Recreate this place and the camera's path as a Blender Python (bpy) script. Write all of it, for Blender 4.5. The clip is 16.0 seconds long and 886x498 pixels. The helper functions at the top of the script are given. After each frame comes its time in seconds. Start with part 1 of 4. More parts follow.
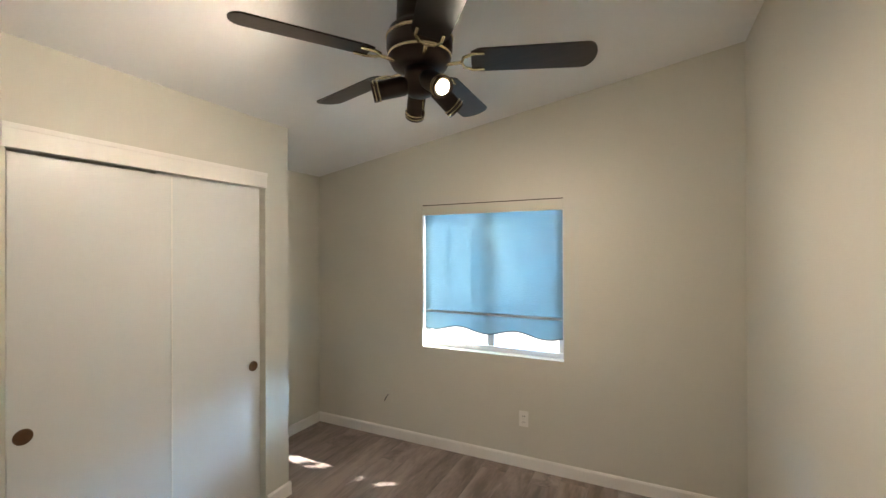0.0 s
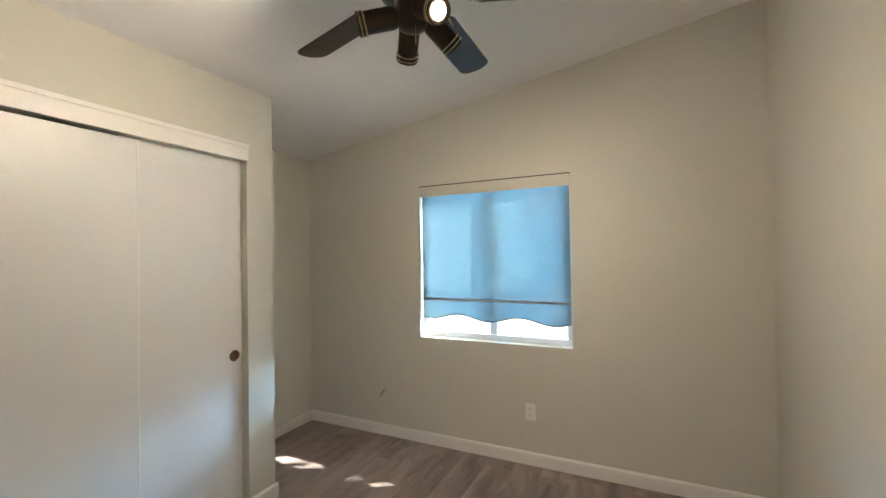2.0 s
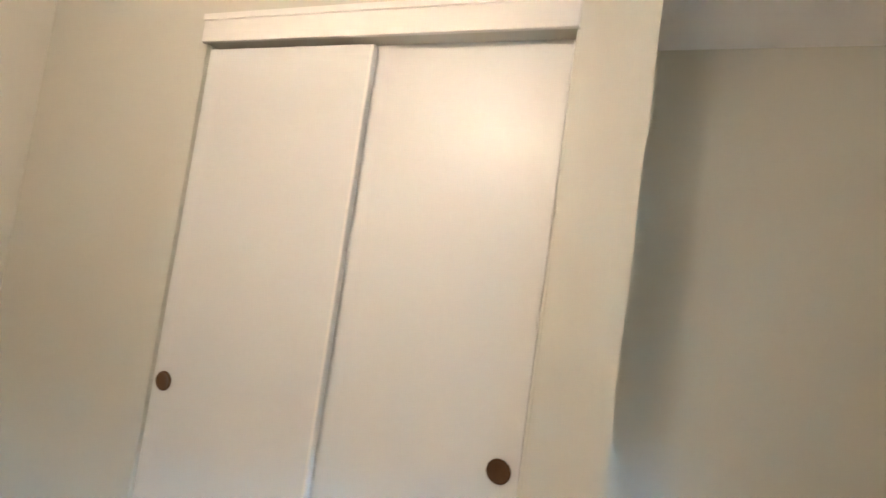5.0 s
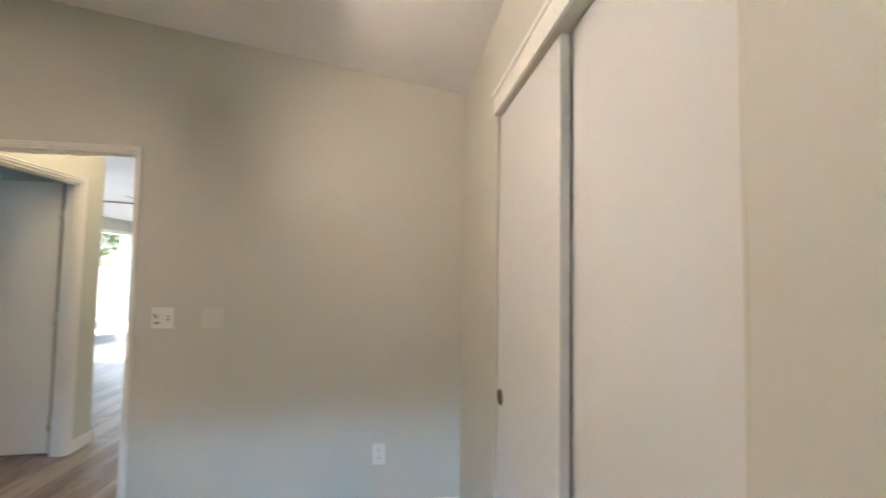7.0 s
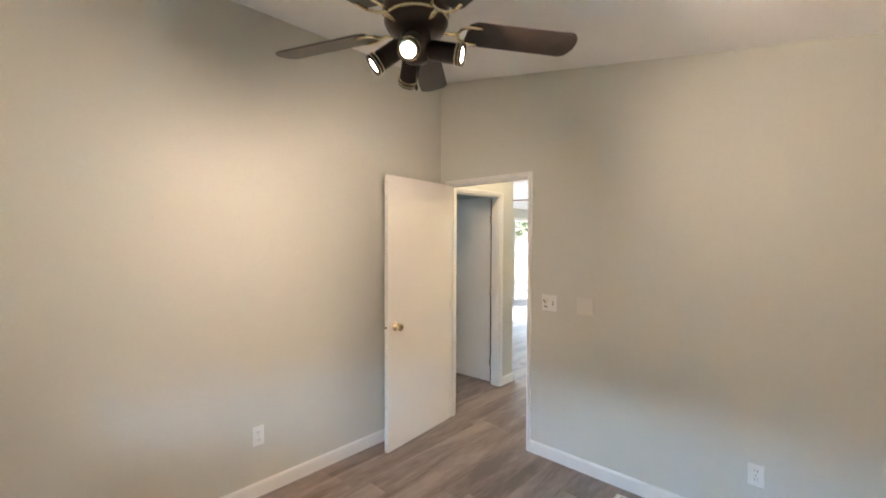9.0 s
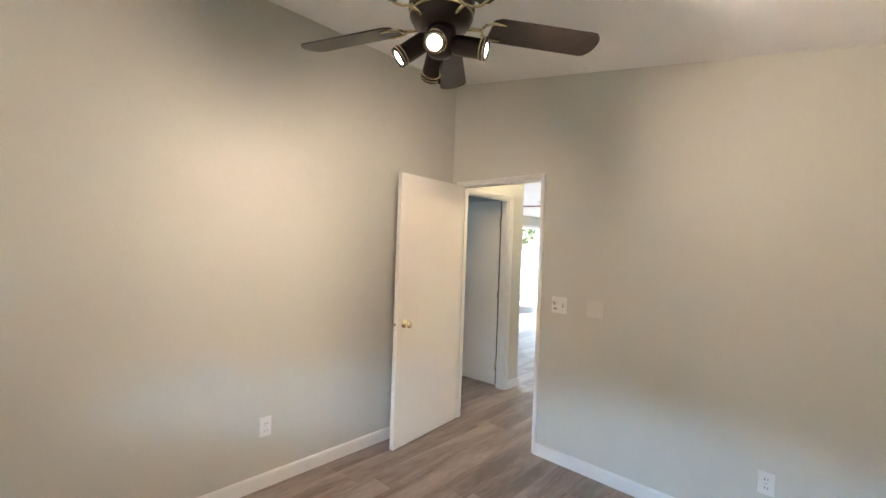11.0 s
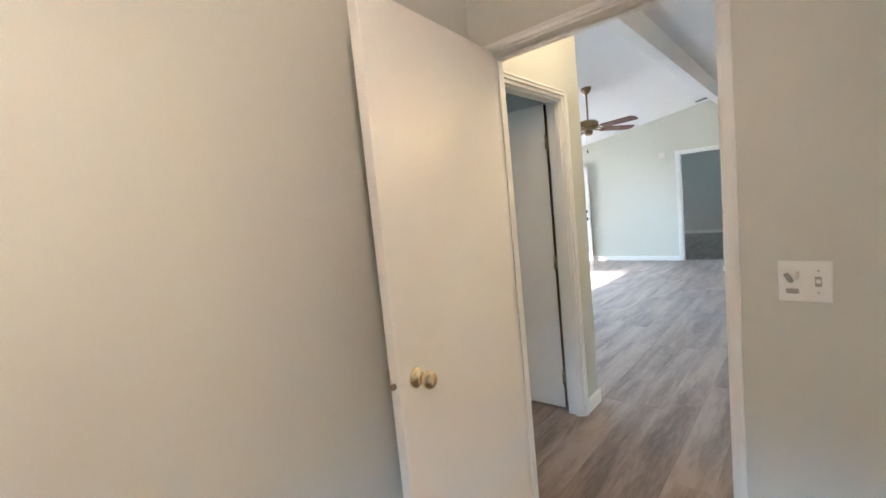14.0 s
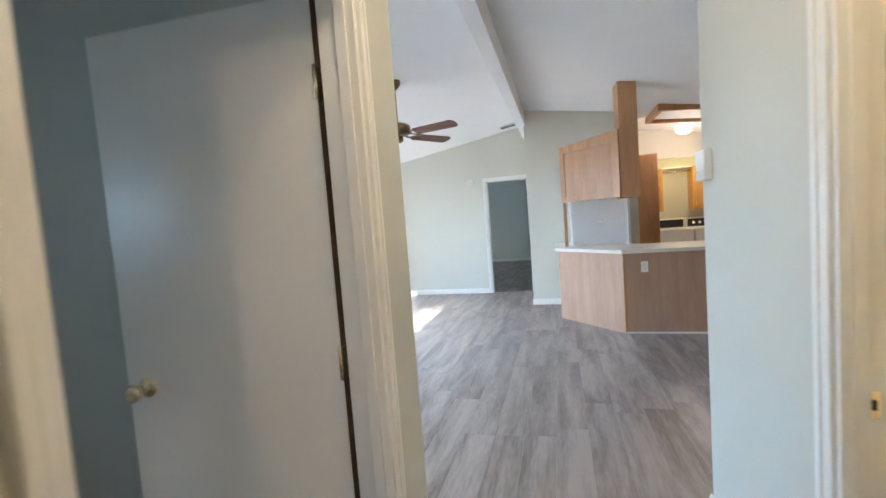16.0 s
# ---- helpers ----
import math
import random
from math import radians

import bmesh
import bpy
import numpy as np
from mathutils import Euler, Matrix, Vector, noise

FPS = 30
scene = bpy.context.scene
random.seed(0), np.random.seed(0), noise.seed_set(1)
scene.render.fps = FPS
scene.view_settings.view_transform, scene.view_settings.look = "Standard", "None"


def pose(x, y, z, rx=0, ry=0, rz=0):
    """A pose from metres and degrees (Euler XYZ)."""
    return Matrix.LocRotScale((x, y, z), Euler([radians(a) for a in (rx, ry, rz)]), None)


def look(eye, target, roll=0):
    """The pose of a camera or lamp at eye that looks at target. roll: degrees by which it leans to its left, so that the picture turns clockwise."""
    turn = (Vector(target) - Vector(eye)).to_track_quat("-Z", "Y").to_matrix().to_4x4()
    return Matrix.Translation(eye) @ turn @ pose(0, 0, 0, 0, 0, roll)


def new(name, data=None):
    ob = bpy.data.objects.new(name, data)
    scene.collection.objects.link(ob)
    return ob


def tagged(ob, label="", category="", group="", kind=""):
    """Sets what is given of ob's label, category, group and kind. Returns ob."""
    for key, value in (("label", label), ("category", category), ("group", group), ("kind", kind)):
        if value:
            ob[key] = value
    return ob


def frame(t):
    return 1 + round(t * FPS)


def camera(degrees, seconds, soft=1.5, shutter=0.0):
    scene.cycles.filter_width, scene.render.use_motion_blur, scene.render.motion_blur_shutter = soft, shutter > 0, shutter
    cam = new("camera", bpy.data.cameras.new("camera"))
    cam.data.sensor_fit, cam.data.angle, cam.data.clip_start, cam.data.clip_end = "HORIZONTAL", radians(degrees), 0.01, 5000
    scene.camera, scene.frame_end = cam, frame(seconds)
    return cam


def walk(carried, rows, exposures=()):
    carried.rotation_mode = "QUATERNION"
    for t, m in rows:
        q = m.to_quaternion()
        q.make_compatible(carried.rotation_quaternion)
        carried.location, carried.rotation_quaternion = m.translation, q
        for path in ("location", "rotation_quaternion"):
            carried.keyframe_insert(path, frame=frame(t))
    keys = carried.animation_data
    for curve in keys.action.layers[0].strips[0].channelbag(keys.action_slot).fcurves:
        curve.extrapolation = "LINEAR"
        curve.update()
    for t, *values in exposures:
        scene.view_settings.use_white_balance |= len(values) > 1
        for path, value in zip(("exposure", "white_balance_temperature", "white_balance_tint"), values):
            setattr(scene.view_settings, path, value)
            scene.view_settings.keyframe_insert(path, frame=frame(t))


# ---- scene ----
cam = camera(93.5, 16.0, shutter=0.35)

PATH = [
    (0, (-0.58, 0.139, 1.633), (-1.461, 1.935, 1.639), -0.2),
    (0.5, (-0.578, 0.146, 1.619), (-1.443, 1.949, 1.605), 0.4),
    (1, (-0.592, 0.152, 1.613), (-1.448, 1.959, 1.599), 0.3),
    (1.5, (-0.617, 0.186, 1.581), (-1.442, 2.008, 1.55), 0.6),
    (2, (-0.678, 0.335, 1.47), (-1.551, 2.134, 1.497), -0.9),
    (2.5, (-0.786, 0.576, 1.415), (-2.147, 2.041, 1.4), 0.5),
    (3, (-1.003, 0.897, 1.393), (-2.508, 2.211, 1.494), 0.6),
    (3.5, (-1.149, 1.235, 1.382), (-2.955, 2.092, 1.403), 1.1),
    (3.7, (-1.185, 1.34, 1.395), (-3.135, 1.784, 1.451), 0.4),
    (5.8, (-2.08, 2.359, 1.377), (-3.738, 1.255, 1.551), 6.7),
    (6, (-2.143, 2.396, 1.347), (-3.618, 1.062, 1.556), 4.8),
    (6.5, (-2.222, 2.546, 1.377), (-2.938, 0.682, 1.491), 1.0),
    (7, (-2.339, 2.451, 1.394), (-2.572, 0.467, 1.496), 1.0),
    (7.5, (-2.336, 2.486, 1.4), (-1.883, 0.538, 1.384), -3.0),
    (8, (-2.533, 2.574, 1.423), (-1.432, 0.928, 1.141), -2.3),
    (8.5, (-2.577, 2.626, 1.491), (-1.277, 1.121, 1.275), -0.8),
    (9, (-2.543, 2.653, 1.557), (-1.179, 1.191, 1.508), 0.2),
    (9.2, (-2.56, 2.65, 1.589), (-1.165, 1.217, 1.583), 0.2),
    (11.3, (-2.488, 2.7, 1.484), (-1.119, 1.243, 1.454), 3.0),
    (11.5, (-2.439, 2.674, 1.473), (-1.053, 1.236, 1.36), 3.8),
    (12, (-2.165, 2.592, 1.389), (-0.773, 1.16, 1.269), -1.0),
    (12.5, (-1.933, 2.432, 1.348), (-0.389, 1.173, 1.175), -3.4),
    (13, (-1.692, 2.137, 1.392), (-0.105, 0.926, 1.286), -2.1),
    (13.5, (-1.317, 1.83, 1.389), (-0.081, 0.259, 1.312), -4.2),
    (14, (-1.121, 1.495, 1.398), (0.211, 0.015, 1.218), -5.7),
    (14.5, (-0.933, 1.114, 1.387), (0.038, -0.632, 1.287), -3.3),
    (15, (-0.744, 0.718, 1.39), (-0.272, -1.222, 1.275), -3.6),
    (15.5, (-0.683, 0.412, 1.402), (-0.026, -1.473, 1.277), -5.0),
    (16, (-0.469, 0.05, 1.369), (0.076, -1.87, 1.238), -4.3),
]
EXPO = [(0.0, 2.84, 6200, 8), (2.5, 2.8, 6180, 7), (3.0, 2.69, 6300, 8), (3.7, 2.81, 6930, 13), (6.0, 3.44, 6300, 13), (7.0, 3.03, 6220, 12), (9.2, 3.26, 6280, 14), (12.5, 3.27, 6080, 12), (13.5, 3.13, 6030, 12), (15.0, 3.2, 6030, 14), (16.0, 3.08, 6000, 13)]
walk(cam, [(t, look(eye, target, roll)) for t, eye, target, roll in PATH], EXPO)

# ---- light ----
world = bpy.data.worlds.new("sky")
scene.world = world
world.use_nodes = True
SUN_WAY = Vector((-0.90, -0.68, -0.92)).normalized()
_n = world.node_tree.nodes
_sky = _n.new("ShaderNodeTexSky")
_sky.sky_type = 'NISHITA'
_sky.sun_disc = False
_sky.sun_elevation = math.asin(-SUN_WAY.z)
_sky.sun_rotation = math.atan2(-SUN_WAY.x, -SUN_WAY.y)
world.node_tree.links.new(_sky.outputs[0], _n["Background"].inputs[0])
_n["Background"].inputs[1].default_value = 0.05
sun = new("sun", bpy.data.lights.new("sun", 'SUN'))
sun.data.energy = 5.0
sun.data.angle = radians(0.5)
sun.data.color = (1.0, 0.95, 0.88)
sun.matrix_world = Matrix.Translation((5, 5, 8)) @ SUN_WAY.to_track_quat("-Z", "Y").to_matrix().to_4x4()


DIM = 1 / 8                  # lamps are far weaker than the sun


def area_light(name, m, sx, sy, power, color):
    ob = new(name, bpy.data.lights.new(name, 'AREA'))
    ob.data.shape = 'RECTANGLE'
    ob.data.size, ob.data.size_y, ob.data.energy, ob.data.color = sx, sy, power * DIM, color
    ob.matrix_world = m
    return ob


def point_light(name, place, power, color, radius=0.05):
    ob = new(name, bpy.data.lights.new(name, 'POINT'))
    ob.data.energy, ob.data.color, ob.data.shadow_soft_size = power * DIM, color, radius
    ob.location = place
    return ob


def spot_light(name, eye, target, power, color, cone, blend, radius=0.04):
    ob = new(name, bpy.data.lights.new(name, 'SPOT'))
    ob.data.energy, ob.data.color, ob.data.shadow_soft_size = power * DIM, color, radius
    ob.data.spot_size, ob.data.spot_blend = radians(cone), blend
    ob.matrix_world = look(eye, target)
    return ob


WARM = (1.0, 0.77, 0.585)
SKYLIGHT = (0.55, 0.80, 1.0)
# daylight standing outside the window openings
area_light("window_daylight", look((-1.2, 5.5, 1.48), (-1.2, 0.0, 1.48)), 6.5, 0.56, 800.0, (0.42, 0.68, 1.0))
area_light("living_daylight", look((4.5, -3.8, 2.85), (0.6, -5.2, 0.3)), 2.6, 1.4, 640.0, (0.50, 0.75, 1.0))
# lamp outside the unseen back-room window, for the blue on the hall door
area_light("back_room_daylight", look((3.65, 1.6, 1.65), (0.0, 1.4, 1.0)), 0.7, 0.7, 20.0, (0.44, 0.74, 1.0))
area_light("front_door_daylight", look((4.4, -6.9, 1.5), (0.0, -6.2, 0.6)), 0.9, 1.8, 42.0, (0.62, 0.82, 1.0))
# fill lamp for the far room, outside a window added for it
area_light("far_room_fill", look((3.65, -10.8, 1.6), (0.0, -10.8, 0.9)), 0.7, 0.7, 34.0, SKYLIGHT)

# ---- materials ----


def nodes_of(name):
    m = bpy.data.materials.new(name)
    m.use_nodes = True
    t = m.node_tree
    return m, t, t.nodes["Principled BSDF"]


def surface(name, color, rough=0.5, metal=0.0, vary=0.08, scale=6.0, grain=120.0, bump=0.05, depth=0.002, rand=0.0, coat=0.0, stretch=(1, 1, 1)):
    """A painted or plain surface with blotches, fine grain and relief."""
    m, t, b = nodes_of(name)
    co = t.nodes.new("ShaderNodeTexCoord")
    mp = t.nodes.new("ShaderNodeMapping")
    mp.inputs["Scale"].default_value = stretch
    t.links.new(co.outputs["Object"], mp.inputs[0])
    n1 = t.nodes.new("ShaderNodeTexNoise")
    n1.inputs["Scale"].default_value = scale
    n1.inputs["Detail"].default_value = 4
    n2 = t.nodes.new("ShaderNodeTexNoise")
    n2.inputs["Scale"].default_value = grain
    n2.inputs["Detail"].default_value = 3
    for n in (n1, n2):
        t.links.new(mp.outputs[0], n.inputs["Vector"])
    mix = t.nodes.new("ShaderNodeMix")
    mix.data_type = 'RGBA'
    lo = [c * (1 - vary) for c in color]
    hi = [min(1, c * (1 + vary)) for c in color]
    mix.inputs[6].default_value = (*lo, 1)
    mix.inputs[7].default_value = (*hi, 1)
    t.links.new(n1.outputs[0], mix.inputs[0])
    out = mix.outputs[2]
    if rand:
        oi = t.nodes.new("ShaderNodeObjectInfo")
        hs = t.nodes.new("ShaderNodeHueSaturation")
        mr = t.nodes.new("ShaderNodeMapRange")
        mr.inputs[3].default_value, mr.inputs[4].default_value = 1 - rand, 1 + rand
        t.links.new(oi.outputs["Random"], mr.inputs[0])
        t.links.new(mr.outputs[0], hs.inputs["Value"])
        t.links.new(out, hs.inputs["Color"])
        out = hs.outputs[0]
    t.links.new(out, b.inputs["Base Color"])
    rr = t.nodes.new("ShaderNodeMapRange")
    rr.inputs[3].default_value, rr.inputs[4].default_value = max(0.03, rough - 0.07), min(1, rough + 0.07)
    t.links.new(n1.outputs[0], rr.inputs[0])
    t.links.new(rr.outputs[0], b.inputs["Roughness"])
    b.inputs["Metallic"].default_value = metal
    b.inputs["Coat Weight"].default_value = coat
    bp = t.nodes.new("ShaderNodeBump")
    bp.inputs["Strength"].default_value, bp.inputs["Distance"].default_value = bump, depth
    t.links.new(n2.outputs[0], bp.inputs["Height"])
    t.links.new(bp.outputs[0], b.inputs["Normal"])
    return m


def wood(name, dark, light, rough=0.45, axis='Y', rand=0.15, fine=1.0, bump=0.15, pull=9, streak=0.35):
    """Grained wood; the grain runs along the given axis."""
    m, t, b = nodes_of(name)
    co = t.nodes.new("ShaderNodeTexCoord")
    oi = t.nodes.new("ShaderNodeObjectInfo")
    off = t.nodes.new("ShaderNodeVectorMath")
    off.operation = 'MULTIPLY_ADD'
    off.inputs[1].default_value = (1, 1, 1)
    sc = t.nodes.new("ShaderNodeMath")
    sc.operation = 'MULTIPLY'
    sc.inputs[1].default_value = 37.0
    t.links.new(oi.outputs["Random"], sc.inputs[0])
    t.links.new(co.outputs["Object"], off.inputs[0])
    t.links.new(sc.outputs[0], off.inputs[2])
    mp = t.nodes.new("ShaderNodeMapping")
    k = {'X': (1.0, pull, pull), 'Y': (pull, 1.0, pull), 'Z': (pull, pull, 1.0)}[axis]
    mp.inputs["Scale"].default_value = [c * fine for c in k]
    t.links.new(off.outputs[0], mp.inputs[0])
    n1 = t.nodes.new("ShaderNodeTexNoise")
    n1.inputs["Scale"].default_value, n1.inputs["Detail"].default_value = 1.1, 5
    n1.inputs["Distortion"].default_value = 0.6
    n2 = t.nodes.new("ShaderNodeTexNoise")
    n2.inputs["Scale"].default_value, n2.inputs["Detail"].default_value = 9.0, 6
    for n in (n1, n2):
        t.links.new(mp.outputs[0], n.inputs["Vector"])
    mixf = t.nodes.new("ShaderNodeMix")
    mixf.inputs[0].default_value = streak
    t.links.new(n1.outputs[0], mixf.inputs[2])
    t.links.new(n2.outputs[0], mixf.inputs[3])
    ramp = t.nodes.new("ShaderNodeValToRGB")
    ramp.color_ramp.elements[0].position, ramp.color_ramp.elements[0].color = 0.38, (*dark, 1)
    ramp.color_ramp.elements[1].position, ramp.color_ramp.elements[1].color = 0.62, (*light, 1)
    t.links.new(mixf.outputs[0], ramp.inputs[0])
    hs = t.nodes.new("ShaderNodeHueSaturation")
    mr = t.nodes.new("ShaderNodeMapRange")
    mr.inputs[3].default_value, mr.inputs[4].default_value = 1 - rand, 1 + rand
    t.links.new(oi.outputs["Random"], mr.inputs[0])
    t.links.new(mr.outputs[0], hs.inputs["Value"])
    t.links.new(ramp.outputs[0], hs.inputs["Color"])
    t.links.new(hs.outputs[0], b.inputs["Base Color"])
    rr = t.nodes.new("ShaderNodeMapRange")
    rr.inputs[3].default_value, rr.inputs[4].default_value = rough - 0.03, rough + 0.05
    t.links.new(n2.outputs[0], rr.inputs[0])
    t.links.new(rr.outputs[0], b.inputs["Roughness"])
    bp = t.nodes.new("ShaderNodeBump")
    bp.inputs["Strength"].default_value, bp.inputs["Distance"].default_value = bump, 0.001
    t.links.new(n2.outputs[0], bp.inputs["Height"])
    t.links.new(bp.outputs[0], b.inputs["Normal"])
    return m


def glow(name, color, strength):
    m, t, b = nodes_of(name)
    b.inputs["Base Color"].default_value = (*color, 1)
    b.inputs["Emission Color"].default_value = (*color, 1)
    b.inputs["Emission Strength"].default_value = strength * DIM
    return m


def clear_glass(name):
    m, t, b = nodes_of(name)
    b.inputs["Base Color"].default_value = (0.95, 0.98, 0.98, 1)
    b.inputs["Roughness"].default_value = 0.02
    b.inputs["Transmission Weight"].default_value = 1.0
    b.inputs["IOR"].default_value = 1.1
    return m


def shade_cloth(name):
    """Woven shade fabric that lets daylight through."""
    m, t, b = nodes_of(name)
    b.inputs["Base Color"].default_value = (0.38, 0.48, 0.53, 1)
    b.inputs["Roughness"].default_value = 0.9
    tr = t.nodes.new("ShaderNodeBsdfTranslucent")
    tr.inputs[0].default_value = (0.034, 0.056, 0.062, 1)
    co = t.nodes.new("ShaderNodeTexCoord")
    mp = t.nodes.new("ShaderNodeMapping")
    mp.inputs["Scale"].default_value = (6, 1, 22)
    ns = t.nodes.new("ShaderNodeTexNoise")
    ns.inputs["Scale"].default_value, ns.inputs["Detail"].default_value = 5.0, 6
    bp = t.nodes.new("ShaderNodeBump")
    bp.inputs["Strength"].default_value, bp.inputs["Distance"].default_value = 0.5, 0.004
    t.links.new(co.outputs["Object"], mp.inputs[0])
    t.links.new(mp.outputs[0], ns.inputs["Vector"])
    t.links.new(ns.outputs[0], bp.inputs["Height"])
    t.links.new(bp.outputs[0], b.inputs["Normal"])
    t.links.new(bp.outputs[0], tr.inputs["Normal"])
    mx = t.nodes.new("ShaderNodeMixShader")
    mx.inputs[0].default_value = 0.6
    t.links.new(b.outputs[0], mx.inputs[1])
    t.links.new(tr.outputs[0], mx.inputs[2])
    t.links.new(mx.outputs[0], t.nodes["Material Output"].inputs[0])
    return m


M_WALL = surface("wall_paint", (0.60, 0.59, 0.512), 0.52, vary=0.03, scale=1.6, grain=170, bump=0.12, depth=0.002)
M_CEIL = surface("ceiling_paint", (0.86, 0.86, 0.85), 0.8, vary=0.03, scale=3, grain=60, bump=0.35, depth=0.004)
M_TRIM = surface("trim_paint", (0.80, 0.785, 0.74), 0.35, vary=0.03, scale=4, grain=80, bump=0.05)
M_DOOR = surface("door_paint", (0.84, 0.805, 0.74), 0.32, vary=0.03, scale=3, grain=70, bump=0.10, depth=0.001)
M_PANEL = surface("closet_panel_paint", (0.70, 0.71, 0.69), 0.36, vary=0.03, scale=2, grain=60, bump=0.08, depth=0.001)
M_PLATE = surface("plate_plastic", (0.80, 0.79, 0.74), 0.35, vary=0.03, scale=20)
M_DARK = surface("duct_shade", (0.02, 0.02, 0.02), 0.9)
M_PLANK = wood("floor_plank", (0.150, 0.117, 0.101), (0.36, 0.288, 0.250), rough=0.33, axis='Y', rand=0.035, fine=1.0, bump=0.03, pull=6.5, streak=0.26)
M_SUB = surface("floor_joint", (0.15, 0.12, 0.105), 0.8)
M_BRONZE = surface("dark_bronze", (0.045, 0.03, 0.022), 0.35, metal=0.6, vary=0.2, scale=12)
M_BLADE = wood("blade_wood", (0.014, 0.010, 0.008), (0.034, 0.025, 0.020), rough=0.36, axis='X', rand=0.1)
M_BRASS = surface("polished_brass", (0.86, 0.72, 0.46), 0.24, metal=1.0, vary=0.1, scale=20)
M_ABRASS = surface("antique_brass", (0.30, 0.22, 0.13), 0.35, metal=0.9, vary=0.2, scale=20)
M_CHROME = surface("chrome", (0.8, 0.8, 0.8), 0.12, metal=1.0, vary=0.03)
M_GLASS = clear_glass("window_glass")
M_SHADE = shade_cloth("shade_cloth")
M_VINYL = surface("window_vinyl", (0.78, 0.79, 0.80), 0.4, vary=0.02)
M_BULB = glow("lit_bulb", (1.0, 0.86, 0.66), 40.0)
M_OAK = wood("cabinet_oak", (0.40, 0.205, 0.095), (0.50, 0.28, 0.14), rough=0.4, axis='Z', rand=0.08)
M_HONEY = wood("honey_oak", (0.50, 0.25, 0.06), (0.64, 0.35, 0.10), rough=0.4, axis='Z', rand=0.05)
M_OAKP = wood("peninsula_panel", (0.41, 0.235, 0.15), (0.49, 0.30, 0.20), rough=0.45, axis='Z', rand=0.05)
M_COUNTER = surface("counter_laminate", (0.72, 0.66, 0.58), 0.3, vary=0.06, scale=30)
M_WHITE = surface("appliance_enamel", (0.82, 0.82, 0.82), 0.22, vary=0.02)
M_BLACK = surface("black_plastic", (0.02, 0.02, 0.022), 0.35)
M_EDGE = wood("bare_door_edge", (0.15, 0.09, 0.045), (0.25, 0.16, 0.085), rough=0.6, axis='Z')
M_WORN = surface("worn_grey_plastic", (0.36, 0.34, 0.31), 0.5, vary=0.25, scale=60)
M_CUP = surface("bronze_cup", (0.13, 0.07, 0.032), 0.42, metal=0.5, vary=0.3, scale=30)
M_BATH = surface("bath_paint", (0.70, 0.64, 0.44), 0.45, vary=0.03, scale=2, grain=150, bump=0.1)
M_MIRROR = surface("mirror_silver", (0.92, 0.92, 0.92), 0.03, metal=1.0, vary=0.0, bump=0.0)
M_FANWOOD = wood("red_blade_wood", (0.11, 0.035, 0.02), (0.22, 0.08, 0.045), rough=0.35, axis='X', rand=0.08)
M_LEAF = surface("leaf", (0.06, 0.10, 0.03), 0.6, vary=0.5, scale=3)
M_BARK = surface("bark", (0.14, 0.10, 0.07), 0.9, vary=0.4, scale=8, bump=0.6, depth=0.02)
M_GROUND = surface("dry_ground", (0.32, 0.29, 0.25), 0.9, vary=0.25, scale=1.2, grain=30, bump=0.5, depth=0.01)
M_SIDING = surface("pale_siding", (0.62, 0.60, 0.56), 0.7, vary=0.06, scale=3)

# ---- mesh helpers ----


def hexa(bm, p):
    """A closed six-sided block: p holds the four lower corners in turn, then the four upper ones."""
    v = [bm.verts.new(q) for q in p]
    for f in ((3, 2, 1, 0), (4, 5, 6, 7), (0, 1, 5, 4), (1, 2, 6, 5), (2, 3, 7, 6), (3, 0, 4, 7)):
        bm.faces.new([v[i] for i in f])
    return v


def box(bm, x0, x1, y0, y1, z0, z1):
    return hexa(bm, [(x0, y0, z0), (x1, y0, z0), (x1, y1, z0), (x0, y1, z0), (x0, y0, z1), (x1, y0, z1), (x1, y1, z1), (x0, y1, z1)])


def boxed(*sizes, bevel=0.0, seg=2):
    bm = bmesh.new()
    for s in sizes:
        box(bm, *s)
    if bevel:
        bmesh.ops.bevel(bm, geom=bm.edges[:], offset=bevel, segments=seg, affect='EDGES', profile=0.6)
    return bm


def prism(points, z0, z1, bevel=0.0):
    """An upright prism over a plan outline (anticlockwise)."""
    bm = bmesh.new()
    lo = [bm.verts.new((x, y, z0)) for x, y in points]
    hi = [bm.verts.new((x, y, z1)) for x, y in points]
    n = len(points)
    bm.faces.new(lo[::-1])
    bm.faces.new(hi)
    for i in range(n):
        bm.faces.new([lo[i], lo[(i + 1) % n], hi[(i + 1) % n], hi[i]])
    if bevel:
        bmesh.ops.bevel(bm, geom=bm.edges[:], offset=bevel, segments=2, affect='EDGES')
    return bm


def lathe(profile, steps=32, m=None):
    """A turned body about z from (radius, height) pairs."""
    bm = bmesh.new()
    rings = []
    for r, z in profile:
        rings.append([bm.verts.new((max(r, 1e-4) * math.cos(2 * math.pi * i / steps), max(r, 1e-4) * math.sin(2 * math.pi * i / steps), z)) for i in range(steps)])
    for a, b in zip(rings, rings[1:]):
        for i in range(steps):
            bm.faces.new([a[i], a[(i + 1) % steps], b[(i + 1) % steps], b[i]])
    bm.faces.new(rings[0][::-1])
    bm.faces.new(rings[-1])
    bmesh.ops.recalc_face_normals(bm, faces=bm.faces)
    if m is not None:
        bmesh.ops.transform(bm, matrix=m, verts=bm.verts)
    for f in bm.faces:
        f.smooth = True
    return bm


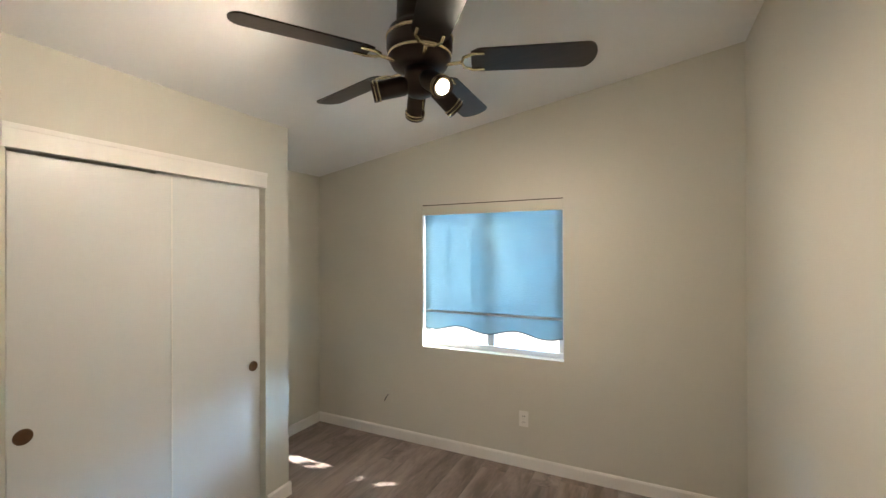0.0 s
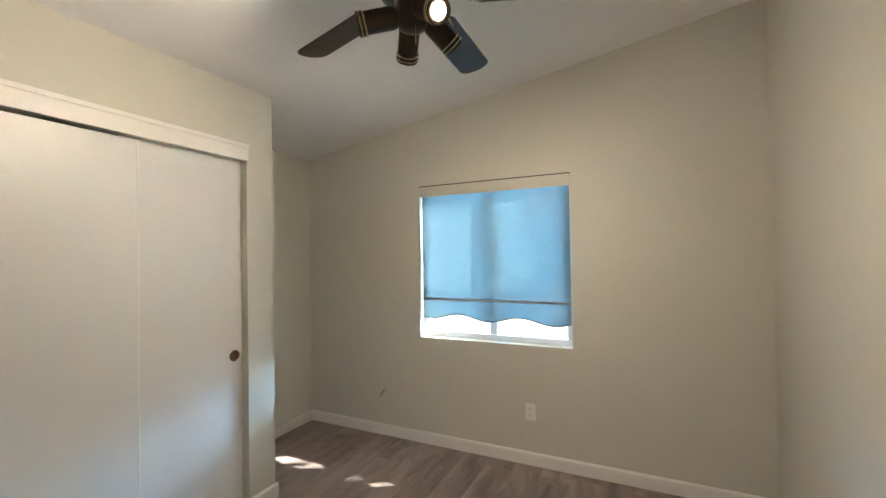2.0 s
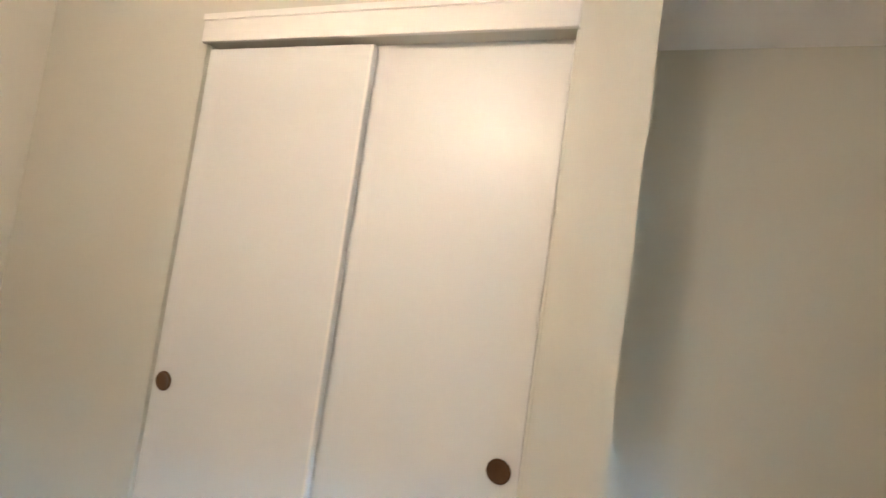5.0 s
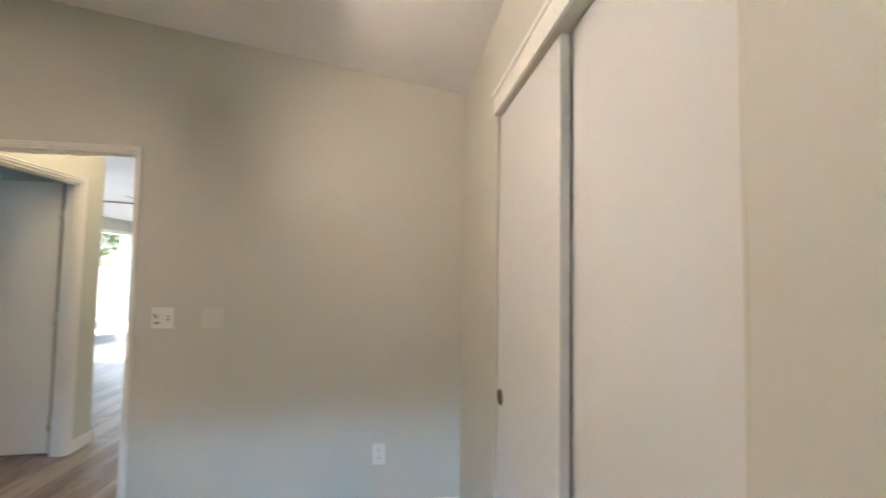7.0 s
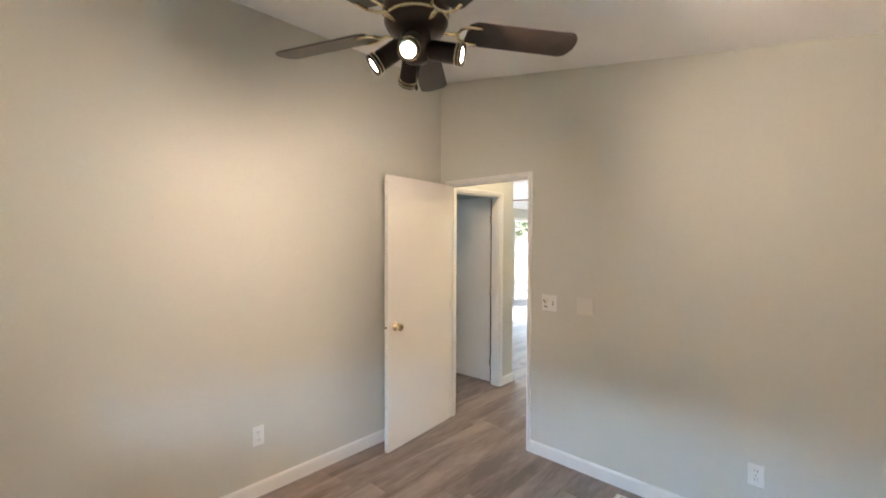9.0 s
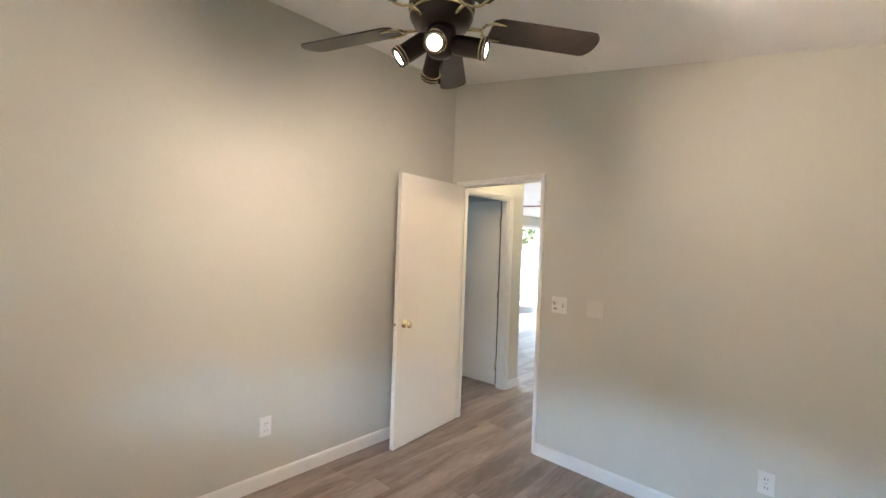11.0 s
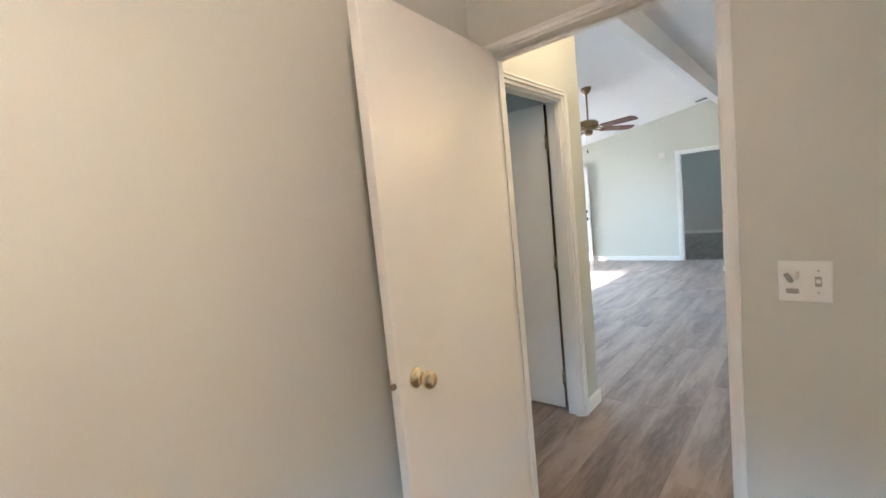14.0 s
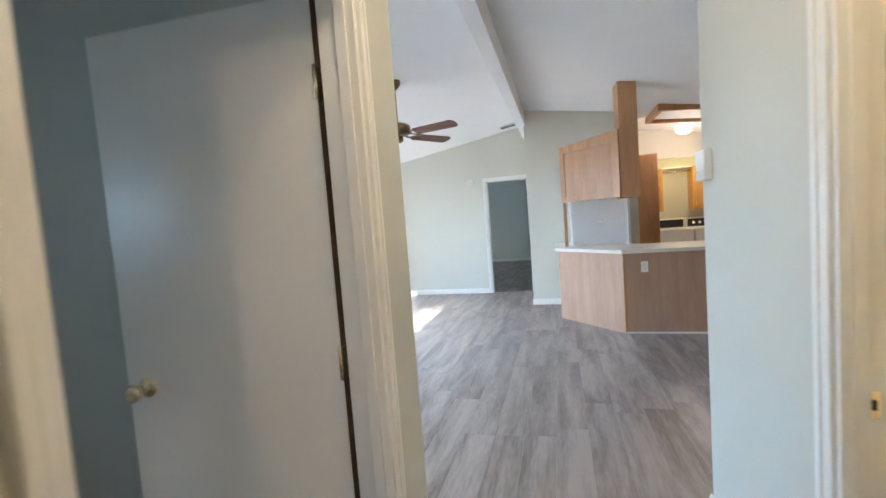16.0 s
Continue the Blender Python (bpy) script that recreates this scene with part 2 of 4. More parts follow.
def tube(points, r, steps=10):
    """A round bar along a line of points."""
    bm = bmesh.new()
    pts = [Vector(p) for p in points]
    rings = []
    side = None
    for i, p in enumerate(pts):
        way = (pts[min(i + 1, len(pts) - 1)] - pts[max(i - 1, 0)]).normalized()
        if side is None:
            side = way.orthogonal().normalized()
        side = (side - way * side.dot(way)).normalized()
        up = way.cross(side)
        rings.append([bm.verts.new(p + r * (math.cos(2 * math.pi * k / steps) * side + math.sin(2 * math.pi * k / steps) * up)) for k in range(steps)])
    for a, b in zip(rings, rings[1:]):
        for k in range(steps):
            bm.faces.new([a[k], a[(k + 1) % steps], b[(k + 1) % steps], b[k]])
    bm.faces.new(rings[0][::-1])
    bm.faces.new(rings[-1])
    for f in bm.faces:
        f.smooth = True
    return bm


def moved(bm, m):
    bmesh.ops.transform(bm, matrix=m, verts=bm.verts)
    return bm


def mesh_of(name, bm, material):
    me = bpy.data.meshes.new(name)
    bmesh.ops.recalc_face_normals(bm, faces=bm.faces)
    bm.to_mesh(me)
    bm.free()
    me.materials.append(material)
    return me


def part(name, bm, material, parent=None, label=""):
    """Links a bmesh as one mesh object, under a thing or a part."""
    ob = new(name, mesh_of(name, bm, material))
    if parent is not None:
        ob.parent = parent
    if label:
        tagged(ob, label)
    return ob


def thing(name, label, category, place=(0, 0, 0), rz=0.0, group="", kind=""):
    ob = new(name)
    ob.matrix_world = pose(*place, 0, 0, rz)
    return tagged(ob, label, category, group, kind)


def structure(name, bm, material, label="", category=""):
    return tagged(part(name, bm, material), label, category or name.split("_")[0], kind="structure")


# ---- plan ----
W, L = 3.42, 3.22            # half width of the house; bedroom depth
RIDGE, SLOPE = 2.913, 0.166  # bedroom ceiling at the ridge, and its fall
CX, CY0, CY1, CEND = -2.745, 0.82, 2.015, 2.192  # closet front
EW = -0.04                   # bedroom face of the ridge wall
FAR, NEAR = -7.465, -6.385    # far living-room wall and the kitchen wall
HW, HEND, HT = -1.05, -1.925, 0.08  # hall's bathroom wall
TOP = 3.05


def ceil_bed(x):
    return RIDGE - SLOPE * abs(x)


def ceil_live(x):
    return RIDGE - SLOPE * x if x > 0 else 2.93 + 0.155 * x


def wall_along(bm, axis, c0, c1, u0, u1, holes=(), top=None):
    """A wall between c0 and c1 across, u0 to u1 along ('x' or 'y'), with holes (u0, u1, z0, z1) through it, up to a height top(x)."""
    top = top or (lambda x: TOP)
    cuts = sorted({u0, u1, *[h[0] for h in holes], *[h[1] for h in holes]})
    for a, b in zip(cuts, cuts[1:]):
        spans = [(0.0, None)]
        for h in holes:
            if h[0] <= a + 1e-6 and h[1] >= b - 1e-6:
                spans = ([(0.0, h[2])] if h[2] > 0 else []) + [(h[3], None)]
        for z0, z1 in spans:
            if axis == 'x':
                za, zb = (z1, z1) if z1 else (top(a), top(b))
                hexa(bm, [(a, c0, z0), (b, c0, z0), (b, c1, z0), (a, c1, z0), (a, c0, za), (b, c0, zb), (b, c1, zb), (a, c1, za)])
            else:
                za, zb = (z1, z1) if z1 else (top(c0), top(c1))
                hexa(bm, [(c0, a, z0), (c1, a, z0), (c1, b, z0), (c0, b, z0), (c0, a, za), (c1, a, zb), (c1, b, zb), (c0, b, za)])
    return bm


def wall(name, axis, c0, c1, u0, u1, holes=(), material=M_WALL, label="smooth pale sage-beige painted wall"):
    return structure(name, wall_along(bmesh.new(), axis, c0, c1, u0, u1, holes), material, label, "wall")


BD = (-0.926, -0.125, 0.0, 2.02)      # bedroom door hole along x
WIN = (-2.285, -1.125, 0.825, 2.012)  # bedroom window hole along x
HD = (-0.955, -0.208, 0.0, 2.010)    # hall door hole along y
BA = (-1.066, -0.26, 0.0, 2.02)      # bathroom door hole along y
FD = (-7.36, -6.45, 0.0, 2.05)      # front door hole along y
LW = (-5.0, -2.6, 0.55, 2.27)       # living-room window along y
RW = (1.3, 1.9, 1.35, 1.95)         # unseen back-room window along y, added for daylight
DW = (0.035, 0.775, 0.0, 2.03)         # far bedroom door hole along x

wall("wall_bedroom_south", 'x', -0.10, 0.0, -W, 0.10, [BD])
wall("wall_bedroom_east", 'y', EW, 0.10, 0.0, L)
wall("wall_north", 'x', L, L + 0.14, -W - 0.14, W + 0.14, [WIN])
wall("wall_west", 'y', -W - 0.14, -W, -12.9, L)
wall("wall_east", 'y', W, W + 0.14, -12.9, L, [FD, LW, RW, (-11.1, -10.5, 1.3, 1.9)])
wall("wall_hall_east", 'y', 0.0, 0.10, -1.19, -0.10, [HD])
wall("wall_living_north", 'x', -1.19, -1.09, 0.10, W)
wall("wall_hall_west", 'y', HW - HT, HW, HEND, -0.10, [BA])
wall("wall_bath_south", 'x', HEND, -1.66, -W, HW - HT)
wall("wall_far", 'x', FAR - 0.10, FAR, -0.125, W, [DW])
wall("wall_kitchen_east", 'y', -0.125, -0.025, FAR - 0.10, NEAR)
wall("wall_kitchen_south", 'x', NEAR - 0.10, NEAR, -1.45, -0.125)
structure("wall_laundry_header", boxed((-W, -1.55, -7.75, -7.65, 2.13, TOP)), M_WALL, "pale wall over the laundry alcove", "wall")
wall("wall_laundry_south", 'x', -8.80, -8.70, -W, -0.10)
wall("wall_laundry_east", 'y', -1.55, -1.45, -8.70, NEAR)
wall("wall_far_room_south", 'x', -12.9, -12.8, -W, W)
wall("wall_far_room_west", 'y', -0.20, -0.10, -12.8, FAR - 0.10)
# closet
wall("wall_closet_front", 'y', CX - 0.08, CX, 0.0, CEND, [(CY0, CY1, 0.0, 2.03)])
wall("wall_closet_north", 'x', CEND - 0.08, CEND, -W, CX - 0.08)


def ceiling(name, spans, y0, y1, label):
    bm = bmesh.new()
    for xa, za, xb, zb in spans:
        hexa(bm, [(xa, y0, za), (xb, y0, zb), (xb, y1, zb), (xa, y1, za), (xa, y0, za + .12), (xb, y0, zb + .12), (xb, y1, zb + .12), (xa, y1, za + .12)])
    return structure(name, bm, M_CEIL, label, "ceiling")


ceiling("ceiling_bedroom", [(-W, ceil_bed(-W), 0.05, RIDGE)], -0.05, L, "sloping white ceiling with light spray texture")
ceiling("ceiling_back_room", [(0.05, RIDGE, W, ceil_bed(W))], -1.14, L, "sloping white ceiling with light spray texture")
ceiling("ceiling_living", [(-W, ceil_live(-W), 0.0, 2.93), (0.0, 2.93, W, ceil_live(W))], -12.9, -1.14, "vaulted white living-room ceiling")
ceiling("ceiling_hall", [(-W, ceil_live(-W), 0.0, 2.93)], -1.14, -0.05, "white hall ceiling")
structure("beam", boxed((-0.045, 0.067, FAR, -1.19, 2.70, 2.96), bevel=0.004), M_CEIL, "white boxed ridge beam along the ceiling", "beam")
structure("roof", boxed((-W - 0.2, W + 0.2, -13.0, L + 0.2, 3.09, 3.15)), M_SIDING, "flat cover over the ceilings", "roof")

floor = structure("floor", boxed((-W - .1, W + .1, -12.9, L + .1, -0.12, -0.012)), M_SUB, "grey-brown wood plank laminate floor", "floor")


def plank_mesh(w, l):
    bm = boxed((0, w, 0, l, -0.012, 0.0))
    bmesh.ops.bevel(bm, geom=[e for e in bm.edges if all(v.co.z > -0.001 for v in e.verts)], offset=0.0007, segments=1, affect='EDGES')
    return mesh_of("plank", bm, M_PLANK)


def lay_planks(x0, x1, y0, y1, z=0.0):
    w, l = 0.19, 1.22
    me = plank_mesh(w - 0.0007, l - 0.0007)
    rng = random.Random(4)
    for i in range(math.ceil((x1 - x0) / w)):
        y = y0 - rng.uniform(0.05, l)
        while y < y1:
            ob = new("plank", me)
            a, c = max(y, y0), min(y + l, y1)
            ob.location = (x0 + i * w, a, z)
            ob.scale = (1, (c - a) / l, 1)
            ob.parent = floor
            y += l

# ---- trim ----


def baseboard(name, axis, face, u0, u1, side, h=0.088, t=0.013):
    """A skirting along a wall; side is +1 or -1, the way it stands out."""
    prof = [(0, 0), (t, 0), (t, h - 0.012), (t * 0.45, h), (0, h)]
    bm = bmesh.new()
    rings = []
    for u in (u0, u1):
        rings.append([bm.verts.new((face + side * d, u, z) if axis == 'y' else (u, face + side * d, z)) for d, z in prof])
    for i in range(5):
        bm.faces.new([rings[0][i], rings[0][(i + 1) % 5], rings[1][(i + 1) % 5], rings[1][i]])
    bm.faces.new(rings[0])
    bm.faces.new(rings[1][::-1])
    return structure(name, bm, M_TRIM, "white painted baseboard", "baseboard")


for ax, face, a, b, s in (('x', 0.0, CX, -0.953, 1), ('x', 0.0, -0.098, EW, 1), ('y', EW, 0.0, L, -1), ('x', L, -W, EW, -1), ('y', -W, CEND, L, 1),
                          ('x', CEND, -W, CX, 1), ('y', CX, CY1, CEND + 0.013, 1), ('y', CX, 0.0, CY0, 1),
                          ('y', 0.0, -1.203, -0.985, -1), ('x', -1.19, -0.013, W, -1), ('y', HW, HEND - 0.013, -1.123, 1), ('x', HEND, -W, HW, -1),
                          ('x', FAR, 0.832, W, 1), ('y', -0.025, FAR, NEAR, 1), ('x', NEAR, -0.65, -0.012, 1), ('x', -12.8, -0.1, W, 1), ('y', W, -6.4, -1.19, -1)):
    baseboard("baseboard", ax, face, a, b, s)


def casing(axis, face, side, hole, width=0.056, t=0.013, end=None):
    """Flat casing round a door hole on one face of a wall; end is the width of the side squeezed into a corner."""
    a, b, _, z = hole
    for u0, u1, z0, z1 in ((a - width, a, 0, z + width), (b, b + (end or width), 0, z + width), (a, b, z, z + width)):
        f0, f1 = sorted((face, face + side * t))
        g0, g1 = sorted((face, face + side * (t + 0.005)))
        k = (u1 - u0 if z0 == 0 else width) * 0.45
        if z0 > 0:
            v0, v1, w0, w1 = u0, u1, z1 - k, z1 - 0.0005
        else:
            v0, v1 = (u0 + 0.0005, u0 + k) if u0 < a else (u1 - k, u1 - 0.0005)
            w0, w1 = z0, z1 - 0.0005
        bm = boxed((u0, u1, f0, f1, z0, z1) if axis == 'x' else (f0, f1, u0, u1, z0, z1),
                   (v0, v1, g0, g1, w0, w1) if axis == 'x' else (g0, g1, v0, v1, w0, w1), bevel=0.003)
        structure("trim", bm, M_TRIM, "white painted stepped door casing", "trim")


def jamb(axis, c0, c1, hole, t=0.018, stop=None):
    """The lining of a door hole, with its stop."""
    a, b, _, z = hole
    e = 0.002
    for u0, u1, z0, z1 in ((a, a + t, 0, z), (b - t, b, 0, z), (a + t, b - t, z - t, z)):
        bm = boxed((u0, u1, c0 - e, c1 + e, z0, z1) if axis == 'x' else (c0 - e, c1 + e, u0, u1, z0, z1), bevel=0.002)
        structure("trim", bm, M_TRIM, "white painted door jamb", "trim")
    if stop is not None:
        for u0, u1, z0, z1 in ((a + t, a + t + .008, 0, z - t), (b - t - .008, b - t, 0, z - t), (a + t, b - t, z - t - .011, z - t)):
            bm = boxed((u0, u1, stop, stop + .03, z0, z1) if axis == 'x' else (stop, stop + .03, u0, u1, z0, z1), bevel=0.002)
            structure("trim", bm, M_TRIM, "white painted door stop", "trim")


casing('x', 0.0, 1, BD, 0.027)
casing('x', -0.10, -1, BD, 0.041)
jamb('x', -0.10, 0.0, BD, t=0.010, stop=-0.08)
casing('y', 0.0, -1, HD, 0.029)
jamb('y', 0.0, 0.10, HD, stop=0.02)
casing('y', HW, 1, BA)
jamb('y', HW - HT, HW, BA, stop=HW - 0.05)
casing('x', FAR, 1, DW)
jamb('x', FAR - 0.10, FAR, DW)
casing('y', W, -1, FD)
jamb('y', W, W + 0.14, FD)

# ---- doors ----


def knob(parent, x, side, z, material=M_BRASS):
    """A round door knob with rose on one face of a leaf lying along x."""
    m = Matrix.Translation((x, side * 0.0175, z)) @ pose(0, 0, 0, -90 * side, 0, 0)
    k = part("door_knob", lathe([(0.031, 0), (0.031, 0.004), (0.024, 0.009), (0.013, 0.012), (0.012, 0.026), (0.019, 0.032), (0.026, 0.042), (0.027, 0.052), (0.022, 0.062), (0.012, 0.066)], 28, m), material, parent, "polished brass round knob")
    return k


def hinge(parent, z, side=1):
    h = part("hinge", moved(lathe([(0.007, 0), (0.007, 0.09)], 12), Matrix.Translation((0.0, side * 0.02, z))), M_BRASS, parent, "brass butt hinge")
    part("hinge_leaf", boxed((-0.003, -0.0006, -0.016, 0.016, z, z + 0.09), bevel=0.0006), M_BRASS, h)
    return h


def flush_door(name, label, place, rz, w, h=1.996, zb=0.015, hside=1):
    """A flat slab door; hinge at the origin, leaf along +x."""
    d = thing(name, label, "door", place, rz, kind="structure")
    leaf = part("leaf", boxed((0.0, w, -0.0175, 0.0175, zb, zb + h), bevel=0.002), M_DOOR, d)
    part("hinge_edge", boxed((-0.0008, -0.0002, -0.0155, 0.0155, zb + 0.004, zb + h - 0.004)), M_EDGE, leaf, "bare brown wood edge")
    for s in (1, -1):
        knob(d, w - 0.075, s, 0.918)
    lp = part("latch_plate", boxed((w - 0.0005, w + 0.0015, -0.010, 0.010, 0.890, 0.946), bevel=0.0005), M_DOOR, d, "painted-over latch plate")
    part("latch_bolt", lathe([(0.009, 0.0), (0.009, 0.009), (0.005, 0.011)], 14, Matrix.Translation((w + 0.0015, 0, 0.918)) @ pose(0, 0, 0, 0, 90, 0)), M_ABRASS, lp, "dark brass latch bolt")
    for z in (0.18, 0.95, 1.72):
        hinge(d, z, hside)
    return d


flush_door("door_1", "open flat cream-white bedroom door with brass knob", (-0.150, 0.022, 0), 95.8, 0.742, hside=-1)
flush_door("door_2", "open flat white hall door with brass knob", (0.138, -0.984, 0), 3.6, 0.742, h=1.985)
flush_door("door_3", "open flat white bathroom door with brass knob", (HW - 0.12, -0.335, 0), 176.0, 0.72)


def front_door():
    d = thing("door_4", "open white six-panel front door with small wreath", "door", (W - 0.02, FAR + 0.085, 0), 180, kind="structure")
    w = 0.90
    part("leaf", boxed((0.0, w, -0.022, 0.022, 0.012, 2.03), bevel=0.002), M_TRIM, d)
    for x0, x1 in ((0.11, 0.41), (0.49, 0.79)):
        for z0, z1 in ((0.2, 0.78), (0.92, 1.55), (1.66, 1.9)):
            bm = boxed((x0, x1, -0.030, -0.022, z0, z1), bevel=0.006)
            part("door_panel", bm, M_TRIM, d)
    part("deadbolt", lathe([(0.032, 0), (0.03, 0.02), (0.02, 0.03)], 20, Matrix.Translation((w - 0.07, -0.022, 1.08)) @ pose(0, 0, 0, 90)), M_BLACK, d, "black deadbolt")
    part("door_knob", lathe([(0.033, 0), (0.02, 0.02), (0.028, 0.045), (0.02, 0.065)], 20, Matrix.Translation((w - 0.07, -0.022, 0.92)) @ pose(0, 0, 0, 90)), M_BLACK, d, "black door knob")
    ring = tube([(0.45 + 0.07 * math.cos(a), -0.045, 1.5 + 0.09 * math.sin(a)) for a in np.linspace(0, 2 * math.pi, 17)], 0.018, 8)
    part("wreath", ring, M_BLACK, d, "small dark wreath")


front_door()

# ---- closet ----
closet = thing("closet_door", "white double sliding closet doors with bronze cup pulls", "closet door", (CX, CY0, 0))
part("header", boxed((0.0005, 0.013, -0.014, CY1 - CY0 - 0.004, 2.028, 2.118), bevel=0.003), M_TRIM, closet, "white painted header board")
part("header_lip", boxed((0.0132, 0.019, -0.014, CY1 - CY0 - 0.004, 2.10, 2.122), bevel=0.002), M_TRIM, closet)
# the gap's shade is put into the track's dark colour
part("track", boxed((-0.080, -0.0005, 0.0, CY1 - CY0, 2.040, 2.117)), M_BRONZE, closet, "sliding track, coloured dark for the shade above the panels")
for nm, x0, y0, y1, ky, top in (("front_panel", -0.036, 0.006, 0.622, 0.052, 2.015), ("rear_panel", -0.072, 0.56, 1.182, 1.132, 2.038)):
    p = part(nm, boxed((x0, x0 + 0.026, y0, y1, 0.012, top), bevel=0.003), M_PANEL, closet, "flat white sliding panel")
    if nm == "front_panel":
        # paler strip added to draw the light line of the panel's own edge
        part("pale_edge_line", boxed((x0 + 0.0262, x0 + 0.0275, y1 - 0.010, y1 - 0.002, 0.014, 2.012)), M_TRIM, p)
    cup = lathe([(0.0, 0.001), (0.024, 0.001), (0.026, 0.004), (0.0295, 0.0045), (0.031, 0.002), (0.031, -0.002)], 28, Matrix.Translation((x0 + 0.0262, ky, 0.915)) @ pose(0, 0, 0, 0, 90, 0))
    part("cup_pull", cup, M_CUP, p, "round antique bronze cup pull")
part("side_jamb", boxed((-0.082, -0.016, 0.0, 0.004, 0.0, 2.05), bevel=0.001), M_WALL, closet)
part("side_jamb", boxed((-0.082, 0.0005, 1.186, CY1 - CY0, 0.0, 2.027), bevel=0.002), M_WALL, closet)
part("floor_guide", boxed((-0.075, -0.005, 0.5, 0.6, 0.0, 0.011)), M_PLATE, closet)

# ---- window ----


def bedroom_window():
    a, b, z0, z1 = WIN
    w = thing("window_1", "white vinyl two-pane sliding window in a drywall recess", "window", ((a + b) / 2, L + 0.10, z0), kind="structure")
    hw, h = (b - a) / 2, z1 - z0
    f = 0.045
    bm = boxed((-hw, hw, -0.03, 0.035, 0, f), (-hw, hw, -0.03, 0.035, h - f, h), (-hw, -hw + f, -0.03, 0.035, f, h - f), (hw - f, hw, -0.03, 0.035, f, h - f), bevel=0.004)
    part("window_frame", bm, M_VINYL, w)
    part("mullion", boxed((-0.028, 0.028, -0.025, 0.03, f, h - f), bevel=0.004), M_VINYL, w)
    for x0, x1 in ((-hw + f, -0.028), (0.028, hw - f)):
        g = part("pane", boxed((x0, x1, -0.003, 0.003, f, h - f)), M_GLASS, w)
        g.visible_shadow = False
    part("latch", boxed((-0.52, -0.50, -0.045, -0.0305, 0.06, 0.11), bevel=0.004), M_VINYL, w)


def roller_shade():
    """Shade with a straight hem bar and a scalloped skirt below it."""
    a, b, z0, z1 = WIN
    s = thing("roller_shade", "pale translucent roller shade with scalloped hem, lowered", "window shade", ((a + b) / 2, L + 0.035, 0))
    hw = (b - a) / 2 - 0.01
    part("valance", boxed((-hw - 0.008, hw + 0.008, -0.03, -0.018, 1.925, 2.013), bevel=0.003), M_WALL, s, "beige fabric valance strip")
    part("head_rail", boxed((-hw - 0.009, hw + 0.009, -0.031, 0.03, 2.005, 2.0145), bevel=0.002), M_BRONZE, s, "thin dark head rail")
    part("roller", tube([(-hw, 0.012, 1.965), (hw, 0.012, 1.965)], 0.02, 16), M_PLATE, s)
    bm = bmesh.new()
    n, rows = 60, 14
    grid = []
    for j in range(rows + 1):
        row = []
        for i in range(n + 1):
            u = -hw + 2 * hw * i / n
            low = 0.995 + 0.021 * math.cos(2.4 * 2 * math.pi * (i / n - 0.27)) - 0.012 * i / n
            z = 1.96 + (low - 1.96) * j / rows
            row.append(bm.verts.new((u, 0.002 * math.sin(9 * u) * j / rows, z)))
        grid.append(row)
    for j in range(rows):
        for i in range(n):
            bm.faces.new([grid[j][i], grid[j][i + 1], grid[j + 1][i + 1], grid[j + 1][i]])
    edge = tube([v.co + Vector((0, -0.003, 0)) for v in grid[-1]], 0.0045, 6)
    part("cloth", bm, M_SHADE, s, "translucent woven shade cloth")
    part("hem_cord", edge, M_BLACK, s, "dark hem cord")
    part("hem_bar", boxed((-hw, hw, -0.008, 0.006, 1.114, 1.134), bevel=0.003), surface("hem_bar_grey", (0.34, 0.35, 0.36), 0.5), s, "flat grey hem bar")


bedroom_window()
roller_shade()


def plain_window(name, label, y0, y1, z0, z1, x):
    w = thing(name, label, "window", (x, (y0 + y1) / 2, z0), kind="structure")
    hw, h, f = (y1 - y0) / 2, z1 - z0, 0.05
    bm = boxed((-.03, .03, -hw, hw, 0, f), (-.03, .03, -hw, hw, h - f, h), (-.03, .03, -hw, -hw + f, f, h - f), (-.03, .03, hw - f, hw, f, h - f), bevel=0.004)
    part("window_frame", bm, M_VINYL, w)
    part("mullion", boxed((-.025, .025, -.025, .025, f, h - f), bevel=0.004), M_VINYL, w)
    for a, b in ((-hw + f, -.025), (.025, hw - f)):
        g = part("pane", boxed((-.003, .003, a, b, f, h - f)), M_GLASS, w)
        g.visible_shadow = False


plain_window("window_2", "white vinyl living-room window", *LW, W + 0.08)
# unseen window added to light the back room and the hall door
plain_window("window_3", "unseen white vinyl window added to let daylight into the back room", *RW, W + 0.08)
# unseen window, added so that the fill lamp reaches the far room
plain_window("window_4", "unseen white vinyl window added to light the far room", -11.1, -10.5, 1.3, 1.9, W + 0.08)

# ---- wall plates ----


def outlet(place, rz, label="white duplex outlet plate low on the wall"):
    o = thing("outlet", label, "outlet", place, rz)
    part("plate", boxed((-0.035, 0.035, -0.007, 0.0, -0.058, 0.058), bevel=0.003), M_PLATE, o)
    for z in (-0.022, 0.022):
        r = part("receptacle", boxed((-0.017, 0.017, -0.0095, -0.0072, z - 0.015, z + 0.015), bevel=0.0015), M_PLATE, o)
        for x in (-0.007, 0.006):
            part("slot", boxed((x, x + 0.0025, -0.0102, -0.0096, z - 0.006, z + 0.006)), M_BLACK, r)
    part("screw", lathe([(0.003, 0), (0.002, 0.0015)], 10, Matrix.Translation((0, -0.007, 0)) @ pose(0, 0, 0, 90)), M_CHROME, o)
    return o


outlet((-2.28, 0.0, 0.347), 180)
outlet((EW, 1.597, 0.370), -90)
outlet((-1.42, L, 0.365), 0)
outlet((-1.315, -4.79, 0.727), 180, "white outlet plate on the oak peninsula")

